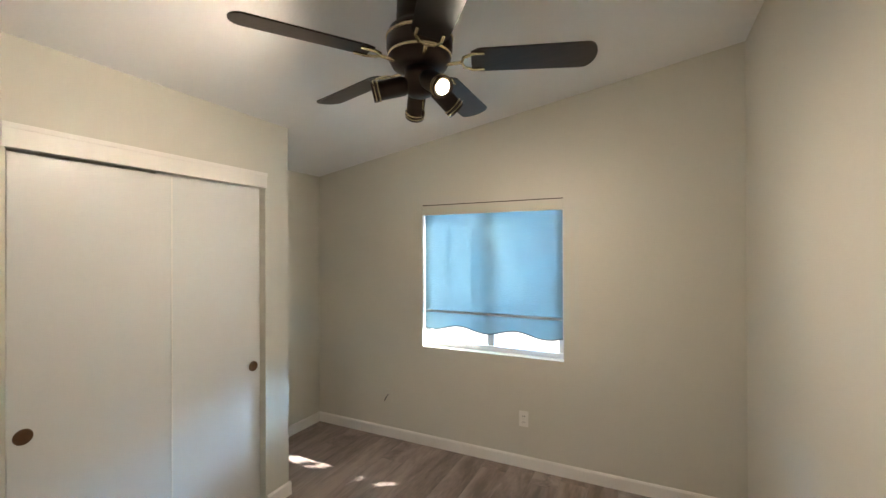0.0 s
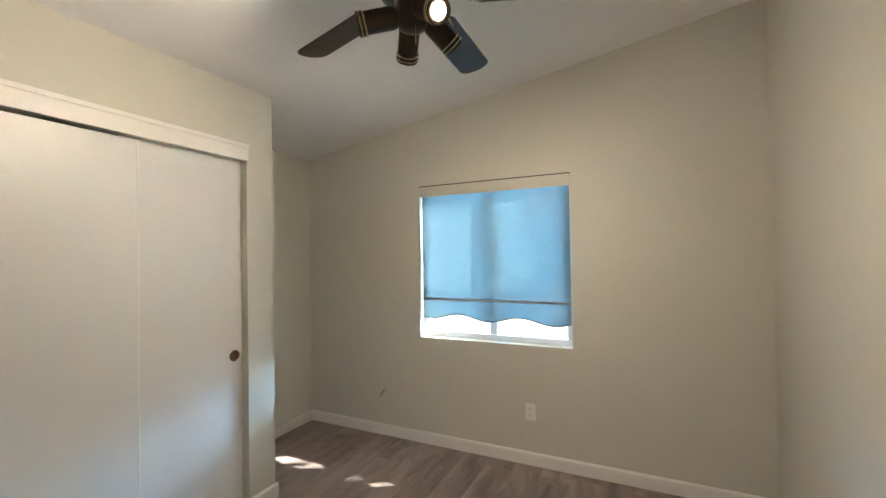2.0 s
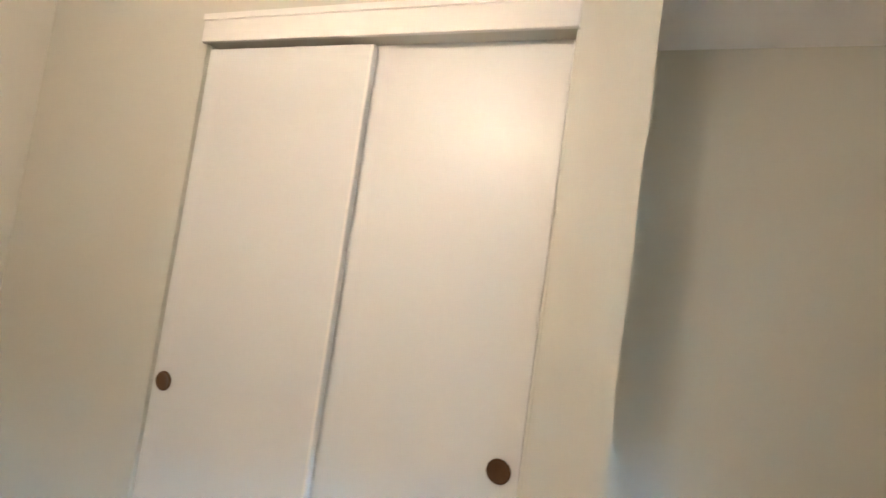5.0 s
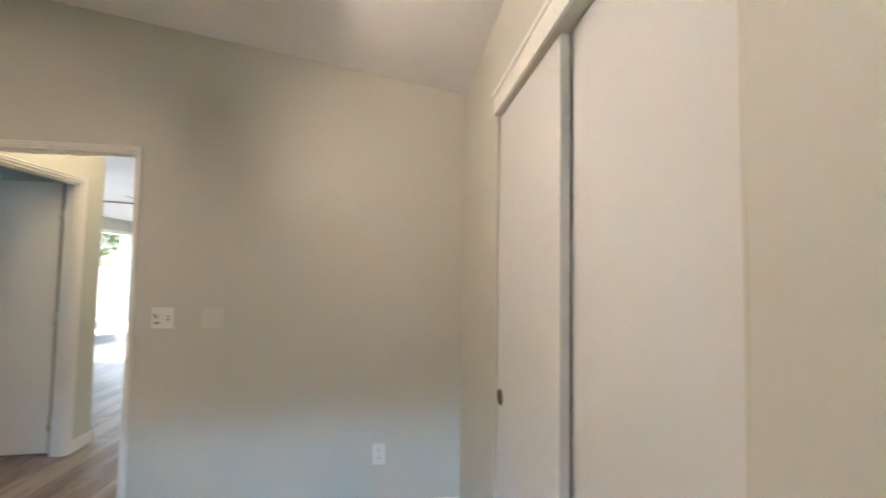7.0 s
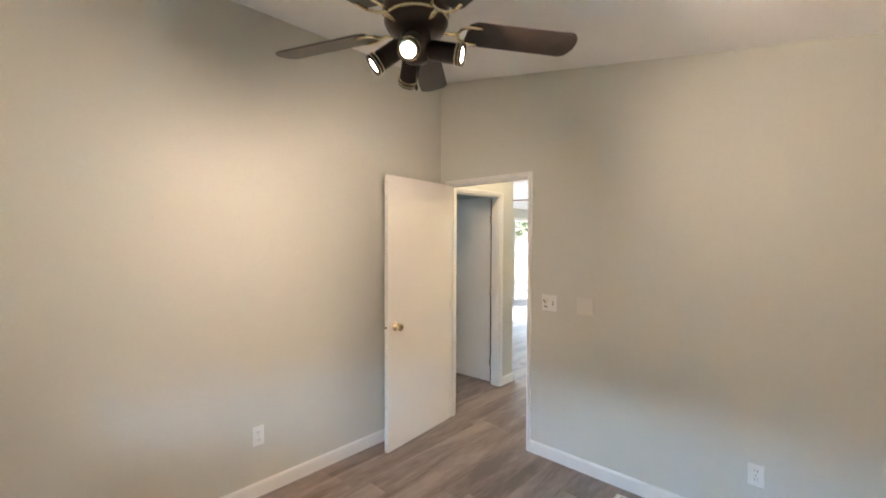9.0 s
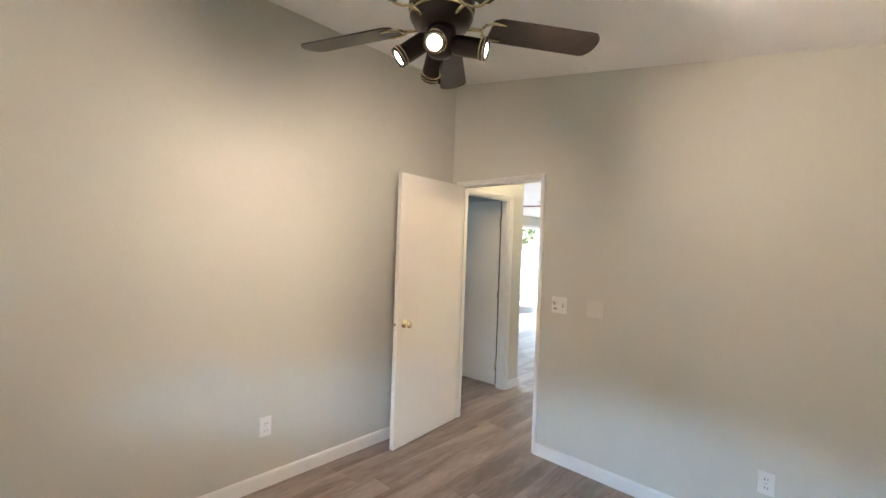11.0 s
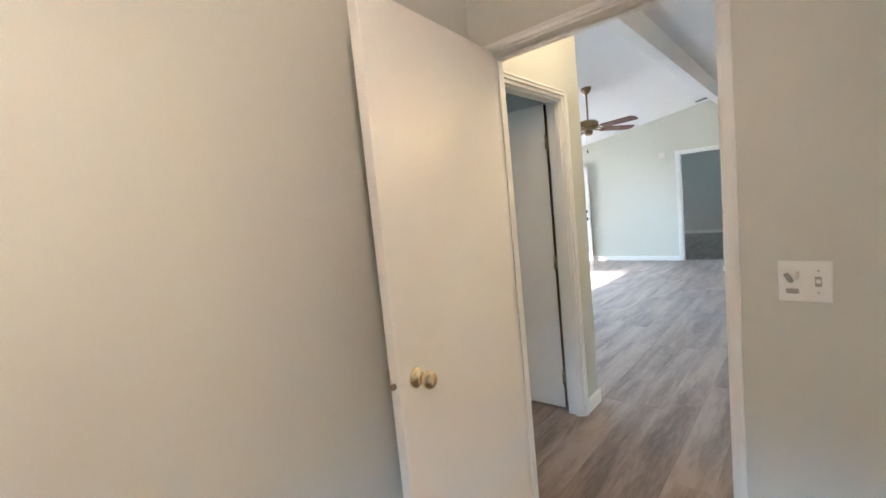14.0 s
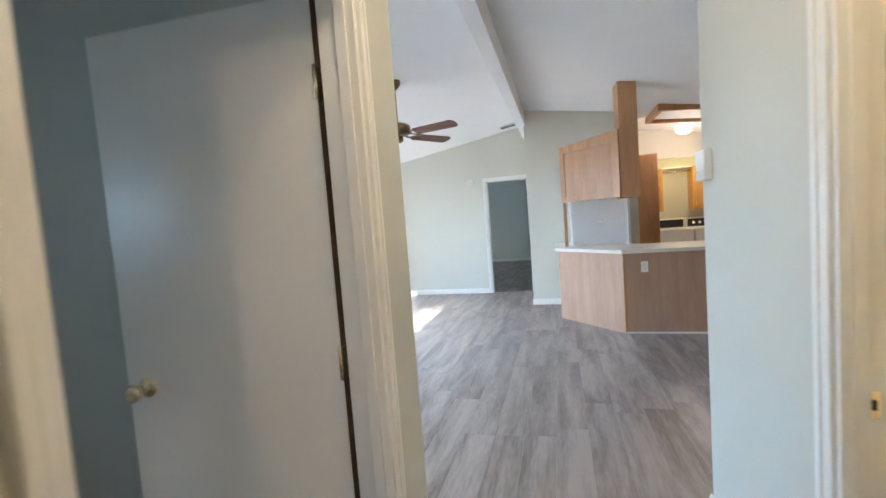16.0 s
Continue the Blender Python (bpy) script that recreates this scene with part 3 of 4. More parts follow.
sw = thing("light_switch", "white double plate with fan dial and toggle switch", "light switch", (-1.098, 0.0, 1.109), 180)
part("plate", boxed((-0.057, 0.057, -0.007, 0.0, -0.057, 0.057), bevel=0.003), M_PLATE, sw)
part("selector_base", boxed((-0.045, -0.009, -0.0095, -0.0072, -0.040, 0.036), bevel=0.001), M_PLATE, sw)
part("fan_lever", moved(boxed((-0.006, 0.006, -0.019, -0.0096, -0.014, 0.014), bevel=0.004), Matrix.Translation((-0.034, 0, 0.010)) @ pose(0, 0, 0, 0, -28, 0)), M_WORN, sw, "worn grey fan lever")
part("light_lever", moved(boxed((-0.005, 0.005, -0.016, -0.0096, -0.011, 0.011), bevel=0.004), Matrix.Translation((-0.016, 0, 0.016)) @ pose(0, 0, 0, 0, 12, 0)), M_COUNTER, sw)
part("slider", boxed((-0.040, -0.012, -0.015, -0.0096, -0.034, -0.020), bevel=0.003), M_WORN, sw, "worn grey speed slider")
part("toggle_slot", boxed((0.021, 0.035, -0.0085, -0.0072, -0.014, 0.014), bevel=0.0005), M_WORN, sw)
part("toggle", boxed((0.0235, 0.0325, -0.020, -0.0085, -0.003, 0.008), bevel=0.002), M_PLATE, sw)
for z in (-0.03, 0.03):
    part("screw", lathe([(0.003, 0), (0.002, 0.0015)], 10, Matrix.Translation((0.028, -0.007, z)) @ pose(0, 0, 0, 90)), M_CHROME, sw)
bl = thing("blank_plate", "blank square wall plate painted like the wall", "wall plate", (-1.356, 0.0, 1.113), 180)
part("plate", boxed((-0.057, 0.057, -0.006, 0.0, -0.057, 0.057), bevel=0.003), surface("painted_plate", (0.66, 0.64, 0.56), 0.4), bl)

cable = thing("cable_stub", "short dark coax cable sticking out of the wall", "cable", (-2.624, L, 0.36))
part("collar", boxed((-0.035, 0.035, -0.005, 0, -0.055, 0.055), bevel=0.002), M_WALL, cable)
part("cable", tube([(0, -0.004, 0.01), (0.003, -0.03, 0.012), (0.0, -0.05, -0.005), (-0.008, -0.06, -0.03)], 0.004, 8), M_BLACK, cable)

vent = thing("floor_register", "white metal floor vent set in the planks", "floor vent", (-1.763, 0.14, 0.0))
vent.scale = (0.90, 0.80, 1.0)
part("frame", boxed((-0.165, 0.165, -0.065, -0.05, 0.0, 0.005), (-0.165, 0.165, 0.05, 0.065, 0.0, 0.005), (-0.165, -0.14, -0.05, 0.05, 0.0, 0.005), (0.14, 0.165, -0.05, 0.05, 0.0, 0.005), bevel=0.0015), M_TRIM, vent)
# flat near-black sheet paints the duct's shade below the louvers
part("well_shade", boxed((-0.14, 0.14, -0.05, 0.05, 0.0003, 0.0012)), M_DARK, vent)
for i in range(18):
    part("louver", boxed((-0.137 + i * 0.0158, -0.132 + i * 0.0158, -0.05, 0.05, 0.0014, 0.0045)), M_TRIM, vent)

# ---- bedroom ceiling fan ----
FX, FY = -1.37, 1.55
FZ = 2.36


def blade(parent, ang, r0, r1, wid, mat, z, iron_mat, pitch=11):
    m = pose(0, 0, z, 0, 0, ang) @ pose(0, 0, 0, pitch, 0, 0)
    bm = bmesh.new()
    out = []
    n = 12
    hwid = wid / 2
    for i in range(n + 1):
        a = -math.pi / 2 + math.pi * i / n
        out.append((r1 - hwid * 0.62 + hwid * 0.62 * math.cos(a), hwid * math.sin(a)))
    out += [(r0 + 0.03, hwid * 0.93), (r0, hwid * 0.70), (r0, -hwid * 0.70), (r0 + 0.03, -hwid * 0.93)]
    lo = [bm.verts.new((x, y, -0.003)) for x, y in out]
    hi = [bm.verts.new((x, y, 0.003)) for x, y in out]
    bm.faces.new(lo[::-1])
    bm.faces.new(hi)
    for i in range(len(out)):
        bm.faces.new([lo[i], lo[(i + 1) % len(out)], hi[(i + 1) % len(out)], hi[i]])
    b = part("blade", moved(bm, m), mat, parent)
    arm = tube([(0.06, 0, 0.006), (0.11, 0, -0.012), (r0 - 0.035, 0, -0.008)], 0.007, 8)
    part("blade_iron", moved(arm, m), iron_mat, b)
    fork = tube([(r0 + 0.05, -0.045, -0.007), (r0 + 0.005, -0.046, -0.008), (r0 - 0.028, -0.028, -0.008), (r0 - 0.037, 0, -0.008), (r0 - 0.028, 0.028, -0.008), (r0 + 0.005, 0.046, -0.008), (r0 + 0.05, 0.045, -0.007)], 0.006, 8)
    part("blade_bracket", moved(fork, m), iron_mat, b)


fan = thing("ceiling_fan", "dark bronze five-blade ceiling fan with four lit spot heads", "ceiling fan", (FX, FY, FZ))
ctop = ceil_bed(FX) - FZ
part("canopy", lathe([(0.085, ctop + 0.02), (0.09, 0.15), (0.10, 0.13), (0.118, 0.12), (0.128, 0.09), (0.128, 0.045), (0.118, 0.03)], 40), M_BRONZE, fan)
part("brass_band", lathe([(0.127, 0.098), (0.1305, 0.096), (0.1305, 0.086), (0.127, 0.084)], 40), M_BRASS, fan)
part("motor_housing", lathe([(0.118, 0.03), (0.122, 0.012), (0.105, -0.018), (0.07, -0.028)], 40), M_BRONZE, fan)
part("brass_band", lathe([(0.118, 0.030), (0.1235, 0.027), (0.1235, 0.020), (0.119, 0.017)], 40), M_BRASS, fan)
part("switch_housing", lathe([(0.058, -0.026), (0.06, -0.06), (0.056, -0.10), (0.045, -0.125), (0.02, -0.135)], 32), M_BRONZE, fan)
for k in range(5):
    blade(fan, 20 + 72 * k, 0.20, 0.665, 0.14, M_BLADE, 0.0, M_BRASS, -12)


def spot_head(parent, ang, tilt):
    """A cylinder lamp head on a short arm; ang is its bearing, tilt how far it points below level."""
    base = pose(0, 0, -0.065, 0, 0, ang)
    part("lamp_arm", moved(tube([(0.045, 0, 0.0), (0.075, 0, -0.01), (0.085, 0, -0.03)], 0.008, 8), base), M_BRASS, parent)
    m = base @ Matrix.Translation((0.085, 0, -0.032)) @ pose(0, 0, 0, 0, 90 + tilt, 0)
    h = part("lamp_head", lathe([(0.012, -0.045), (0.03, -0.04), (0.037, -0.02), (0.037, 0.075), (0.040, 0.08), (0.040, 0.10), (0.036, 0.10), (0.034, 0.06), (0.0, 0.055)], 28, m), M_BRONZE, parent)
    for z in (0.072, 0.086):
        part("brass_ring", lathe([(0.0375, z), (0.0415, z + 0.002), (0.0415, z + 0.005), (0.0375, z + 0.007)], 28, m), M_BRASS, h)
    part("bulb", lathe([(0.015, 0.058), (0.028, 0.070), (0.033, 0.084), (0.026, 0.094), (0.012, 0.098)], 24, m), M_BULB, h, "glowing reflector bulb")
    c = Matrix.Translation((FX, FY, FZ)) @ m
    way = (c.to_3x3() @ Vector((0, 0, 1))).normalized()
    eye = c.translation + way * 0.125
    return eye, way


for ang, tilt, watts, cone in ((-31, 33, 42.0, 140), (54, 38, 46.0, 156), (127, 38, 38.0, 156), (211, 13, 46.0, 142)):
    e, wy = spot_head(fan, ang, tilt)
    spot_light("fan_bulb_light", e, e + wy, watts, WARM, cone, 1.0, 0.03)
part("pull_chain", tube([(0.03, -0.03, -0.12), (0.03, -0.03, -0.20)], 0.0015, 6), M_BRASS, fan)
part("chain_bob", lathe([(0.002, -0.222), (0.006, -0.215), (0.005, -0.203), (0.002, -0.198)], 12, Matrix.Translation((0.03, -0.03, 0))), M_BRONZE, fan)

# ---- living room ----
lf = thing("ceiling_fan", "antique brass ceiling fan on a down rod, reddish blades", "ceiling fan", (1.01, -3.85, 2.275))
lt = ceil_live(1.01) - 2.275
part("canopy", lathe([(0.065, lt + 0.015), (0.062, lt - 0.02), (0.03, lt - 0.06), (0.014, lt - 0.07)], 28), M_ABRASS, lf)
part("down_rod", tube([(0, 0, 0.06), (0, 0, lt - 0.05)], 0.012, 12), M_ABRASS, lf)
part("motor_housing", lathe([(0.03, 0.085), (0.09, 0.075), (0.125, 0.05), (0.128, 0.0), (0.11, -0.03), (0.06, -0.045)], 36), M_ABRASS, lf)
part("switch_housing", lathe([(0.05, -0.044), (0.052, -0.09), (0.03, -0.105)], 28), M_ABRASS, lf)
for k in range(5):
    blade(lf, 20 + 72 * k, 0.2, 0.66, 0.14, M_FANWOOD, -0.03, M_ABRASS, -13)
part("pull_chain", tube([(0.03, 0, -0.10), (0.03, 0, -0.29)], 0.0015, 6), M_ABRASS, lf)
part("chain_bob", lathe([(0.003, -0.325), (0.012, -0.31), (0.01, -0.295), (0.003, -0.288)], 12, Matrix.Translation((0.03, 0, 0))), M_BLACK, lf)

# peninsula
pen = thing("peninsula", "oak-panelled kitchen peninsula with an angled corner", "kitchen counter", (0, 0, 0))
PEN = [(-0.433, -6.38), (-0.433, -5.52), (-1.101, -4.79), (-2.565, -4.79), (-2.565, -5.46), (-1.415, -5.46), (-1.085, -5.73), (-1.085, -6.38)]
body = part("body", prism(PEN[::-1], 0.0, 0.879, bevel=0.002), M_OAKP, pen, "pinkish oak veneer panels")
part("toe_trim", boxed((-2.56, -1.11, -4.7895, -4.783, 0.0, 0.02)), M_TRIM, pen)
part("corner_strip", boxed((-1.131, -1.101, -4.7892, -4.780, 0.02, 0.878), bevel=0.002), M_OAK, pen)
TOPP = [(-0.39, -6.38), (-0.39, -5.5), (-1.085, -4.745), (-2.625, -4.745), (-2.625, -5.5), (-1.405, -5.5), (-1.045, -5.78), (-1.045, -6.38)]
ct = tagged(part("countertop", prism(TOPP[::-1], 0.8795, 0.918, bevel=0.004), M_COUNTER), "cream laminate countertop over the peninsula", "countertop")

# hanging cabinet over the peninsula
cab = thing("upper_cabinet", "oak hanging cabinet with recessed panel and tall end panel", "cabinet", (0, 0, 0))
A, B = Vector((-0.52, -5.58)), Vector((-1.145, -4.98))
way2 = (B - A).normalized()
nrm = Vector((-way2.y, way2.x)) * -1.0
if nrm.dot(Vector((1, 1))) < 0:
    nrm = -nrm
P = lambda u, d: A + way2 * u + nrm * d
wlen = (B - A).length


def skew_box(u0, u1, d0, d1, z0, z1, zr=None):
    a, b, c, d = P(u0, d0), P(u1, d0), P(u1, d1), P(u0, d1)
    zr = z1 if zr is None else zr
    bm = bmesh.new()
    hexa(bm, [(a.x, a.y, z0), (b.x, b.y, z0), (c.x, c.y, z0), (d.x, d.y, z0), (a.x, a.y, z1), (b.x, b.y, zr), (c.x, c.y, zr), (d.x, d.y, z1)])
    return bm


part("body", skew_box(0, wlen, -0.32, 0.0, 1.495, 2.19, 2.24), M_OAK, cab)
part("rail", skew_box(0.0, wlen, 0.001, 0.018, 1.495, 1.56), M_OAK, cab)
part("rail", skew_box(0.0, wlen, 0.001, 0.018, 2.11, 2.19, 2.24), M_OAK, cab)
part("stile", skew_box(0.0, 0.07, 0.0012, 0.0185, 1.4945, 2.189), M_OAK, cab)
part("stile", skew_box(wlen - 0.09, wlen, 0.0012, 0.0185, 1.4945, 2.23), M_OAK, cab)
part("inset_panel", skew_box(0.06, wlen - 0.08, 0.0005, 0.006, 1.55, 2.12), M_OAK, cab)
part("end_panel", prism([(-1.34, -5.22), (-1.135, -5.22), (-1.15, -4.97), (-1.34, -4.97)], 1.48, ceil_live(-1.14) + 0.01, bevel=0.002), M_OAK, cab, "tall oak end panel up to the ceiling")
for i in range(9):
    u = 0.08 + i * 0.085
    q = P(u, -0.03)
    part("stemware_hook", boxed((q.x - 0.014, q.x + 0.014, q.y - 0.014, q.y + 0.014, 1.472, 1.4948), bevel=0.003), M_WHITE, cab)
part("post", boxed((-0.565, -0.525, -5.68, -5.64, 0.9185, 1.4945), bevel=0.002), M_OAK, cab, "slim oak post down to the counter")

fr = thing("refrigerator", "white top-freezer refrigerator behind the counter", "refrigerator", (-0.985, -6.14, 0))
part("body", boxed((-0.37, 0.37, -0.32, 0.27, 0.03, 1.68), bevel=0.01), M_WHITE, fr)
for z0, z1 in ((0.08, 0.78), (0.795, 1.675)):
    dd = part("door", boxed((-0.37, 0.37, 0.275, 0.345, z0, z1), bevel=0.015), M_WHITE, fr)
    part("handle", boxed((-0.345, -0.315, 0.346, 0.385, z0 + 0.1, z1 - 0.1), bevel=0.008), M_WHITE, dd)
part("badge", boxed((-0.05, 0.03, 0.3455, 0.349, 1.215, 1.235), bevel=0.001), M_CHROME, fr)
part("foot_grille", boxed((-0.35, 0.35, 0.2, 0.27, 0.0, 0.03)), M_BLACK, fr)

pan = thing("pantry_cabinet", "tall oak pantry cabinet beside the laundry", "cabinet", (-1.745, -7.1, 0))
part("body", boxed((-0.22, 0.22, -0.6, 0.0, 0.09, 2.17), bevel=0.003), M_OAK, pan)
part("door", boxed((-0.21, 0.21, 0.0005, 0.019, 0.12, 2.14), bevel=0.003), M_OAK, pan)
part("toe_kick", boxed((-0.22, 0.22, -0.6, -0.06, 0.0, 0.09)), M_BLACK, pan)


def washer(name, label, x):
    w = thing(name, label, name.replace("_", " "), (x, -8.3, 0))
    part("body", boxed((-0.335, 0.335, -0.34, 0.33, 0.02, 0.93), bevel=0.012), M_WHITE, w)
    part("console", boxed((-0.335, 0.335, -0.34, -0.21, 0.9302, 1.11), bevel=0.015), M_WHITE, w)
    part("control_panel", boxed((-0.315, 0.315, -0.2105, -0.205, 0.945, 1.085), bevel=0.002), M_BLACK, w, "black control panel")
    part("lid", boxed((-0.28, 0.28, -0.18, 0.30, 0.9302, 0.945), bevel=0.006), M_WHITE, w)
    for i in range(2):
        part("dial", lathe([(0.03, 0), (0.025, 0.02)], 18, Matrix.Translation((0.12 + i * 0.1, -0.205, 1.015)) @ pose(0, 0, 0, -90)), M_CHROME, w)
    part("base", boxed((-0.32, 0.32, -0.32, 0.31, 0.0, 0.02)), M_BLACK, w)


washer("washing_machine", "white top-loading washing machine with black control panel", -2.33)
washer("clothes_dryer", "white clothes dryer with black control panel", -3.03)
for x in (-2.12, -2.98):
    c = thing("wall_cabinet", "honey oak wall cabinet above the laundry machines", "cabinet", (x, -8.7, 1.25), group="laundry wall cabinets")
    part("body", boxed((-0.19, 0.19, 0.0, 0.3, 0.0, 0.78), bevel=0.003), M_HONEY, c)
    d = part("door", boxed((-0.18, 0.18, 0.3005, 0.319, 0.015, 0.765), bevel=0.004), M_HONEY, c)
    part("inset_panel", boxed((-0.12, 0.12, 0.3192, 0.324, 0.08, 0.70), bevel=0.003), M_HONEY, d)
    part("handle", boxed((0.14, 0.155, 0.3192, 0.34, 0.06, 0.15), bevel=0.003), M_BRASS, d)
rod = thing("hanging_rod", "white closet rod and shelf above the machines", "shelf", (-2.55, -8.55, 2.02))
part("shelf", boxed((-0.24, 0.24, -0.15, 0.15, 0.0, 0.018)), M_TRIM, rod)
part("rod", tube([(-0.24, 0.05, -0.06), (0.24, 0.05, -0.06)], 0.014, 10), M_CHROME, rod)

lb = thing("light_box", "wood-framed kitchen ceiling light box", "ceiling light", (-2.35, -6.35, ceil_live(-2.35) - 0.005))
for nm, a in (("frame_rail", (-0.60, 0.60, -0.42, -0.36)), ("frame_rail", (-0.60, 0.60, 0.36, 0.42)), ("frame_rail", (-0.60, -0.54, -0.36, 0.36)), ("frame_rail", (0.54, 0.60, -0.36, 0.36))):
    part(nm, moved(boxed((*a, -0.05, 0.06), bevel=0.004), pose(0, 0, 0, 0, -5.7, 0)), M_OAK, lb)
part("diffuser", moved(boxed((-0.54, 0.54, -0.36, 0.36, 0.0, 0.01)), pose(0, 0, 0, 0, -5.7, 0)), M_CEIL, lb)
gl = thing("globe_light", "lit round glass ceiling light in the laundry", "ceiling light", (-2.3, -6.95, ceil_live(-2.3)))
part("base", lathe([(0.09, 0.0), (0.09, -0.03), (0.07, -0.04)], 24), M_BRASS, gl)
part("globe", lathe([(0.06, -0.041), (0.10, -0.07), (0.11, -0.11), (0.09, -0.155), (0.04, -0.18), (0.01, -0.183)], 24), glow("lit_globe", (1.0, 0.85, 0.62), 6.0), gl)
point_light("kitchen_bulb", (-2.3, -6.95, ceil_live(-2.3) - 0.30), 16.0, WARM, 0.1)
point_light("laundry_bulb", (-2.6, -8.05, 2.05), 12.0, (1.0, 0.78, 0.36), 0.1)

sm = thing("door_chime", "small beige chime box high on the wall", "chime", (1.055, FAR, 2.04))
part("cover", boxed((-0.055, 0.055, 0.0, 0.035, -0.05, 0.05), bevel=0.008), M_COUNTER, sm)
cv = thing("ceiling_vent", "small grey ceiling register beside the beam", "vent", (0.27, -7.05, ceil_live(0.27) - 0.004))
part("frame", moved(boxed((-0.14, 0.14, -0.07, 0.07, -0.008, 0.004), bevel=0.002), pose(0, 0, 0, 0, 9.4, 0)), M_TRIM, cv)
for i in range(5):
    part("slat", moved(boxed((-0.12, 0.12, -0.055 + i * 0.024, -0.041 + i * 0.024, -0.011, -0.0085)), pose(0, 0, 0, 0, 9.4, 0)), M_BLACK, cv)

th = thing("thermostat", "small beige wall thermostat in the hall", "thermostat", (HW, -1.862, 1.515), 0)
part("cover", boxed((0.0, 0.03, -0.055, 0.055, -0.06, 0.06), bevel=0.006), M_PLATE, th)
part("lever", boxed((0.0302, 0.034, -0.03, 0.0, -0.03, -0.02)), M_COUNTER, th)
hk = thing("wall_hook", "small double metal hook high on the hall wall", "hook", (HW, -1.46, 2.13), 0)
part("plate", boxed((0.0, 0.004, -0.012, 0.012, -0.03, 0.03), bevel=0.001), M_CHROME, hk)
part("prong", tube([(0.004, 0, 0.01), (0.03, 0, 0.0), (0.04, 0, 0.02)], 0.004, 8), M_CHROME, hk)
part("prong", tube([(0.004, 0, -0.015), (0.03, 0, -0.03), (0.036, 0, -0.012)], 0.004, 8), M_CHROME, hk)
st = thing("strike_plate", "brass strike plate on the bathroom jamb", "strike plate", (HW - 0.055, BA[0] + 0.018, 0.90))
part("plate", boxed((-0.014, 0.022, 0.0, 0.002, -0.03, 0.03), bevel=0.0008), M_BRASS, st)
part("latch_hole", boxed((-0.006, 0.008, 0.0021, 0.0026, -0.012, 0.012)), M_BLACK, st)

hl = thing("hall_light", "small lit dome light on the hall ceiling", "ceiling light", (-0.55, -0.62, ceil_live(-0.55)))
part("base", lathe([(0.12, 0.0), (0.12, -0.02), (0.10, -0.025)], 24), M_BRASS, hl)
part("dome", lathe([(0.105, -0.026), (0.11, -0.05), (0.08, -0.085), (0.03, -0.10), (0.005, -0.102)], 24), glow("lit_dome", (1.0, 0.84, 0.58), 3.0), hl)
point_light("hall_bulb", (-0.55, -0.62, ceil_live(-0.55) - 0.22), 18.0, (1.0, 0.80, 0.55), 0.08)

# ---- bathroom ----
BX0, BX1 = -2.75, HW - HT
structure("wall_bath_lining", wall_along(bmesh.new(), 'x', -1.66, -1.648, BX0, BX1), M_BATH, "warm cream bathroom wall", "wall")
structure("wall_bath_lining", wall_along(bmesh.new(), 'x', -0.112, -0.10, BX0, BX1), M_BATH, "warm cream bathroom wall", "wall")
structure("wall_bath_west", wall_along(bmesh.new(), 'y', BX0 - 0.1, BX0, -1.66, -0.10), M_BATH, "warm cream bathroom wall", "wall")
van = thing("vanity", "honey oak bathroom vanity with cream top", "vanity", (0, 0, 0))
vb = part("body", boxed((-2.3, BX1 - 0.005, -1.64, -1.16, 0.09, 0.765), bevel=0.003), M_HONEY, van)
part("toe_kick", boxed((-2.3, BX1 - 0.005, -1.64, -1.22, 0.0, 0.09)), M_BLACK, van)
for i in range(3):
    x1 = BX1 - 0.04 - i * 0.37
    part("door", boxed((x1 - 0.34, x1, -1.1595, -1.142, 0.13, 0.73), bevel=0.003), M_HONEY, van)
part("vanity_top", boxed((-2.32, BX1 - 0.003, -1.645, -1.125, 0.7655, 0.80), bevel=0.005), M_COUNTER, van)
part("backsplash", boxed((-2.32, BX1 - 0.003, -1.646, -1.626, 0.8005, 0.90), bevel=0.003), M_COUNTER, van)
sink = thing("sink_basin", "cream oval basin in the vanity top", "sink", (-1.50, -1.36, 0.80))
part("basin", moved(lathe([(0.225, 0.0008), (0.222, 0.003), (0.21, 0.005), (0.19, 0.004), (0.16, 0.002), (0.05, 0.0008), (0.0, 0.0006)], 40), Matrix.Diagonal((1.0, 0.78, 1.0, 1))), M_COUNTER, sink)
fc = thing("faucet", "polished brass centre-set faucet with white lever handles", "faucet", (-1.47, -1.56, 0.8))
part("base", boxed((-0.085, 0.085, -0.025, 0.025, 0.0, 0.016), bevel=0.006), M_BRASS, fc)
part("spout", tube([(0, 0, 0.01), (0, 0, 0.06), (0, 0.03, 0.085), (0, 0.10, 0.07), (0, 0.115, 0.055)], 0.011, 12), M_BRASS, fc)
for s in (-1, 1):
    h = part("handle", lathe([(0.016, 0.015), (0.018, 0.035), (0.012, 0.055), (0.004, 0.06)], 18, Matrix.Translation((s * 0.065, 0, 0))), M_BRASS, fc)
    part("lever", tube([(s * 0.065, 0, 0.05), (s * 0.12, 0.01, 0.056)], 0.008, 10), M_WHITE, h, "white porcelain lever")
mi = thing("bath_mirror", "frameless wall mirror over the vanity", "mirror", (-1.73, -1.645, 0.93))
part("glass", boxed((-0.57, 0.57, 0.0, 0.006, 0.0, 1.02), bevel=0.001), M_MIRROR, mi)
vl = thing("vanity_light", "brass vanity light bar with frosted lit shades", "wall light", (-1.62, -1.645, 2.17))
part("bar", boxed((-0.36, 0.36, 0.0, 0.03, -0.03, 0.05), bevel=0.006), M_BRASS, vl)
SHADE_GLOW = glow("lit_frosted_shade", (1.0, 0.80, 0.48), 7.0)
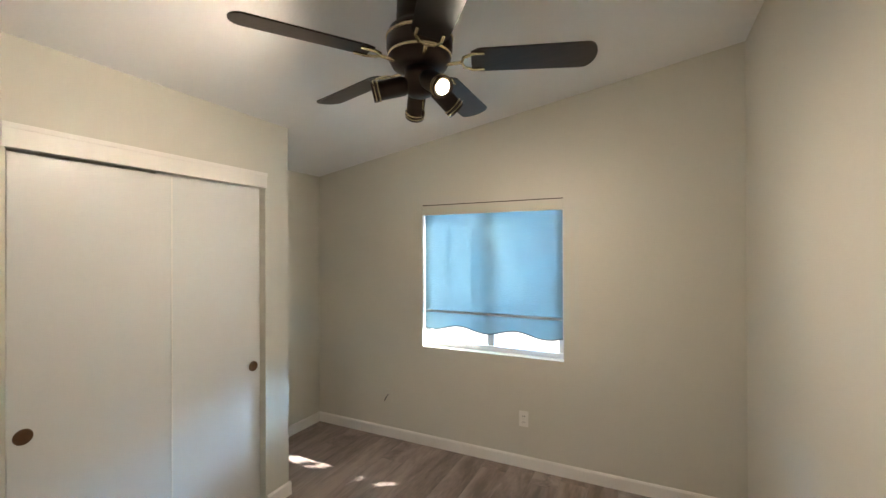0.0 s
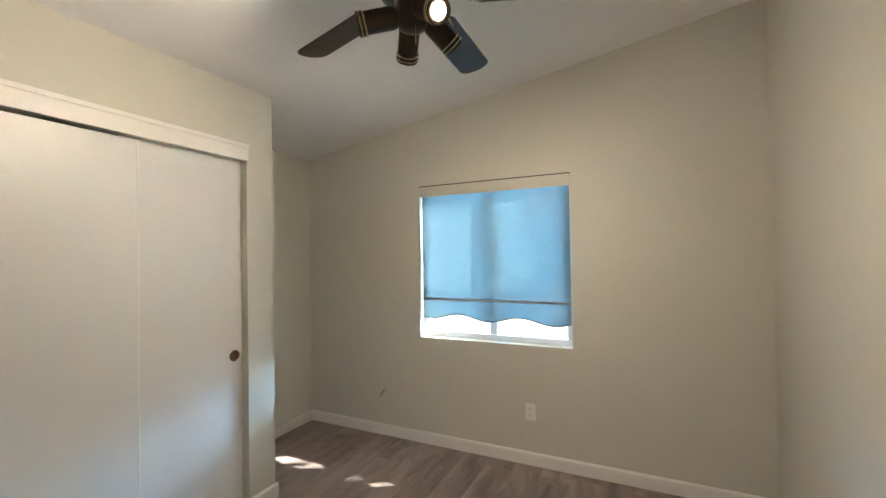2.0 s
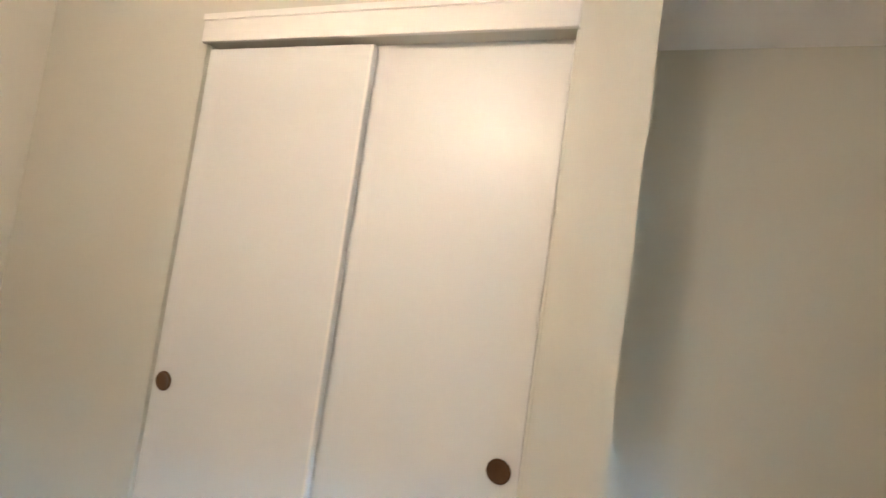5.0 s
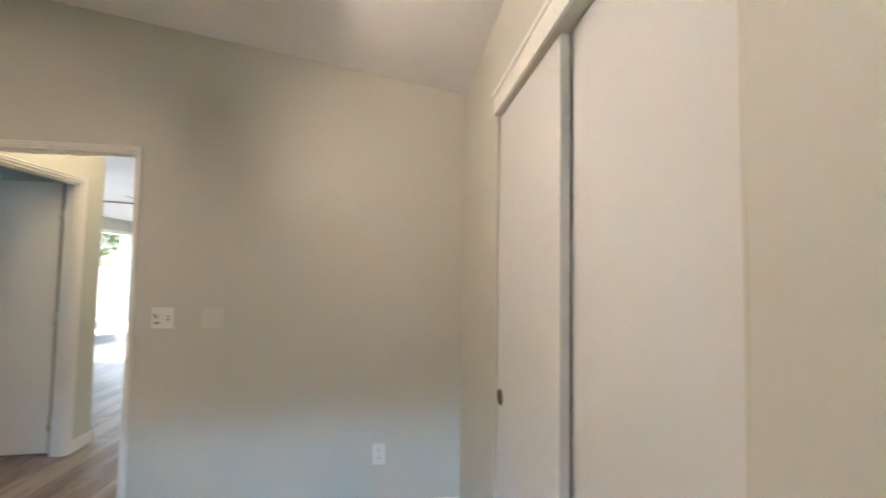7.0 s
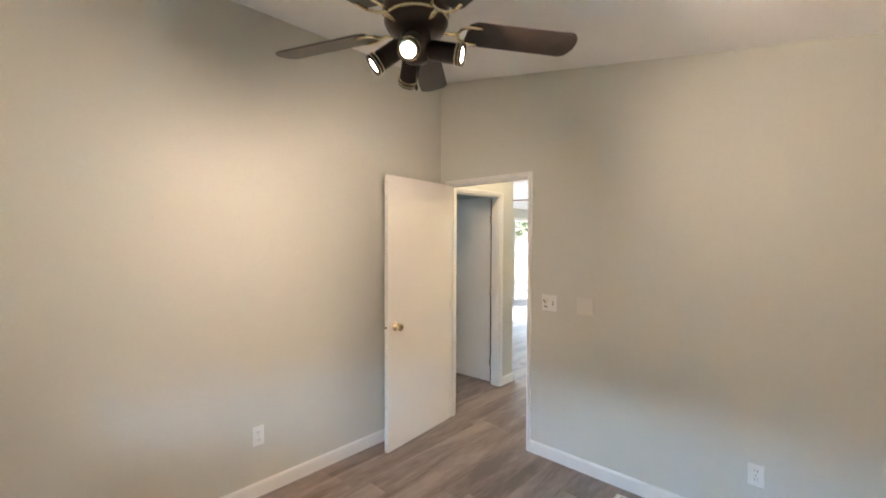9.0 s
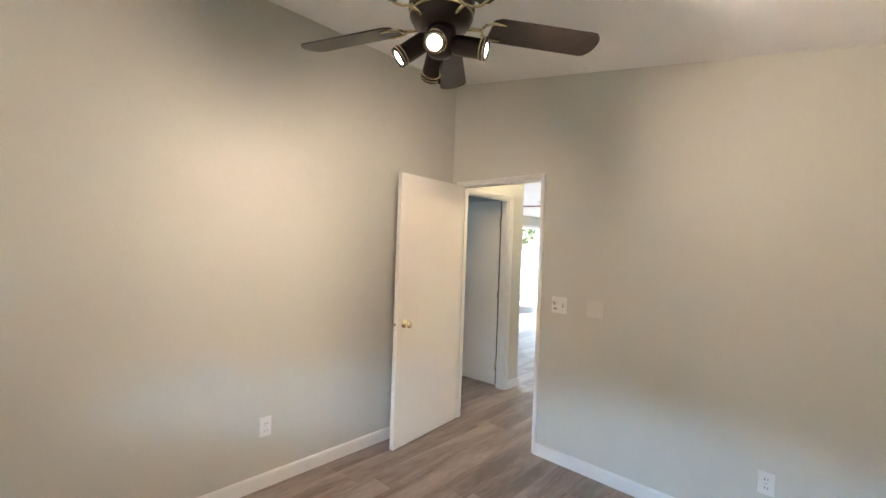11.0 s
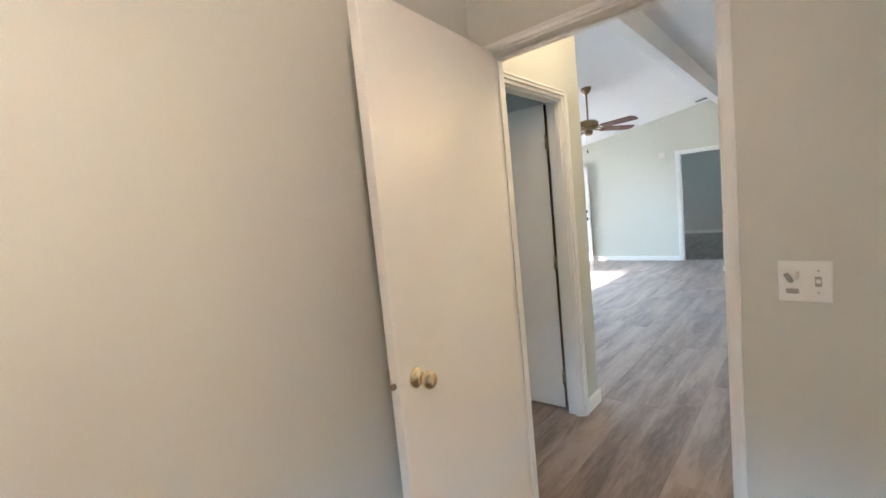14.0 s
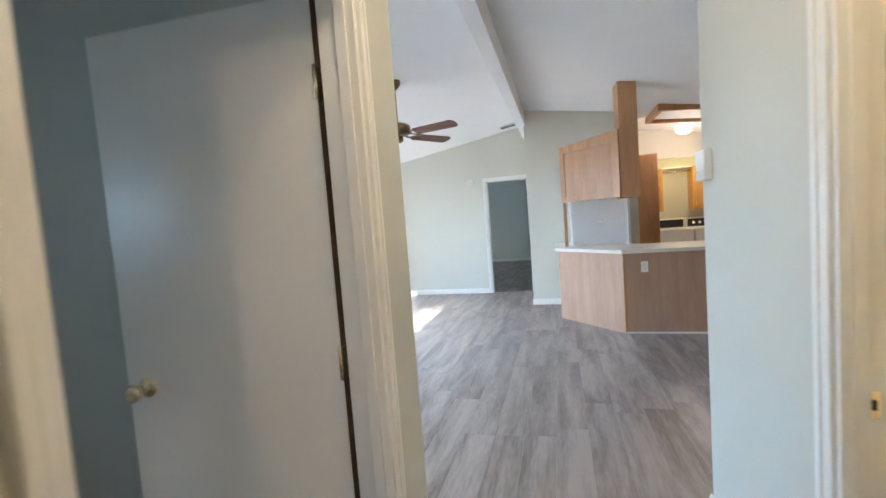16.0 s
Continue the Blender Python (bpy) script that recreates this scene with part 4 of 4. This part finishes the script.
for x in (-0.27, -0.09, 0.09, 0.27):
    part("shade", lathe([(0.028, 0.02), (0.04, -0.01), (0.062, -0.07), (0.058, -0.075), (0.03, -0.03)], 24, Matrix.Translation((x, 0.09, 0.0))), SHADE_GLOW, vl, "frosted bell glass shade")
    part("arm", tube([(x, 0.03, 0.01), (x, 0.09, 0.03)], 0.008, 8), M_BRASS, vl)
point_light("vanity_bulb", (-1.62, -1.50, 2.07), 18.0, (1.0, 0.72, 0.32), 0.03)
tb = thing("towel_bar", "brass towel bar on the bathroom wall", "towel bar", (-2.15, -0.112, 1.30))
part("bar", tube([(-0.28, -0.06, 0), (0.28, -0.06, 0)], 0.010, 10), M_ABRASS, tb)
part("bar", tube([(-0.28, -0.03, -0.05), (0.28, -0.03, -0.05)], 0.010, 10), M_ABRASS, tb)
for x in (-0.28, 0.28):
    part("bracket", tube([(x, 0, 0), (x, -0.06, 0)], 0.022, 14), M_WHITE, tb, "white ceramic bracket")

# ---- outside ----
structure("ground", boxed((-300, 300, -300, 300, -0.9, -0.5)), M_GROUND, "pale dry ground around the house", "ground")
porch = structure("porch", boxed((W + 0.14, W + 3.0, -9.0, -4.5, -0.16, -0.04)), M_SIDING, "pale porch deck outside the front door", "porch")


def tree(x, y, h, spread, count, seed, gap):
    rng = random.Random(seed)
    t = thing("tree", "leafy tree with a broken crown outside the house", "tree", (x, y, -0.52))
    part("trunk", tube([(0, 0, 0), (0.05, 0.03, h * 0.3), (-0.04, 0.06, h * 0.6), (0.05, 0, h * 0.8)], 0.11, 10), M_BARK, t)
    verts, faces = [], []
    for i in range(9):
        a = i * 2.4
        tip = (spread * 0.8 * math.cos(a), spread * 0.8 * math.sin(a), h * (0.55 + 0.045 * i))
        part("limb", tube([(0, 0, h * (0.35 + 0.04 * i)), (tip[0] * 0.5, tip[1] * 0.5, tip[2] - 0.2), tip], 0.035, 6), M_BARK, t)
    for i in range(count):
        cz = rng.uniform(-1, 1)
        a = rng.uniform(0, 6.283)
        r = spread * math.sqrt(max(0, 1 - cz * cz * 0.8)) * rng.uniform(0.35, 1.0)
        c = Vector((r * math.cos(a), r * math.sin(a), h * 0.72 + cz * h * 0.30))
        if noise.noise(c * 1.3) < gap:
            continue
        u = Vector((rng.gauss(0, 1), rng.gauss(0, 1), rng.gauss(0, 0.5))).normalized()
        v = u.orthogonal().normalized()
        s = rng.uniform(0.06, 0.13)
        k = len(verts)
        verts += [c - u * s, c + v * s * 0.45, c + u * s, c - v * s * 0.45]
        faces.append((k, k + 1, k + 2, k + 3))
    me = bpy.data.meshes.new("crown")
    me.from_pydata([tuple(p) for p in verts], [], faces)
    me.materials.append(M_LEAF)
    o = new("crown", me)
    o.parent = t


tree(2.3, 6.3, 7.2, 2.3, 24000, 3, 0.04)
tree(7.8, -0.7, 7.6, 2.9, 16000, 5, 0.05)
tree(9.5, -13.5, 4.8, 2.3, 7000, 8, -0.12)
# unseen roof slab added to block the sun at the front door
pr = structure("porch_roof", boxed((W + 0.2, W + 4.6, -9.0, -5.7, 2.42, 2.52)), M_SIDING, "unseen pale roof slab added to keep sun off the front door", "porch roof")
rail = thing("porch_railing", "white wooden porch railing outside the front door", "railing", (W + 2.9, -6.8, -0.04))
part("top_rail", boxed((-0.04, 0.04, -2.1, 2.2, 0.88, 0.93), bevel=0.004), M_TRIM, rail)
part("bottom_rail", boxed((-0.02, 0.02, -2.1, 2.2, 0.10, 0.15), bevel=0.004), M_TRIM, rail)
for i in range(34):
    part("baluster", boxed((-0.016, 0.016, -2.05 + i * 0.125, -2.018 + i * 0.125, 0.15, 0.88)), M_TRIM, rail)
for y in (-2.12, 2.16):
    part("post", boxed((-0.05, 0.05, y, y + 0.1, 0.0, 2.46)), M_TRIM, rail)

# ---- floor planks ----
lay_planks(-W, W, -7.58, L + 0.05)
lay_planks(-0.2, 2.1, -12.8, -7.64, -0.004)
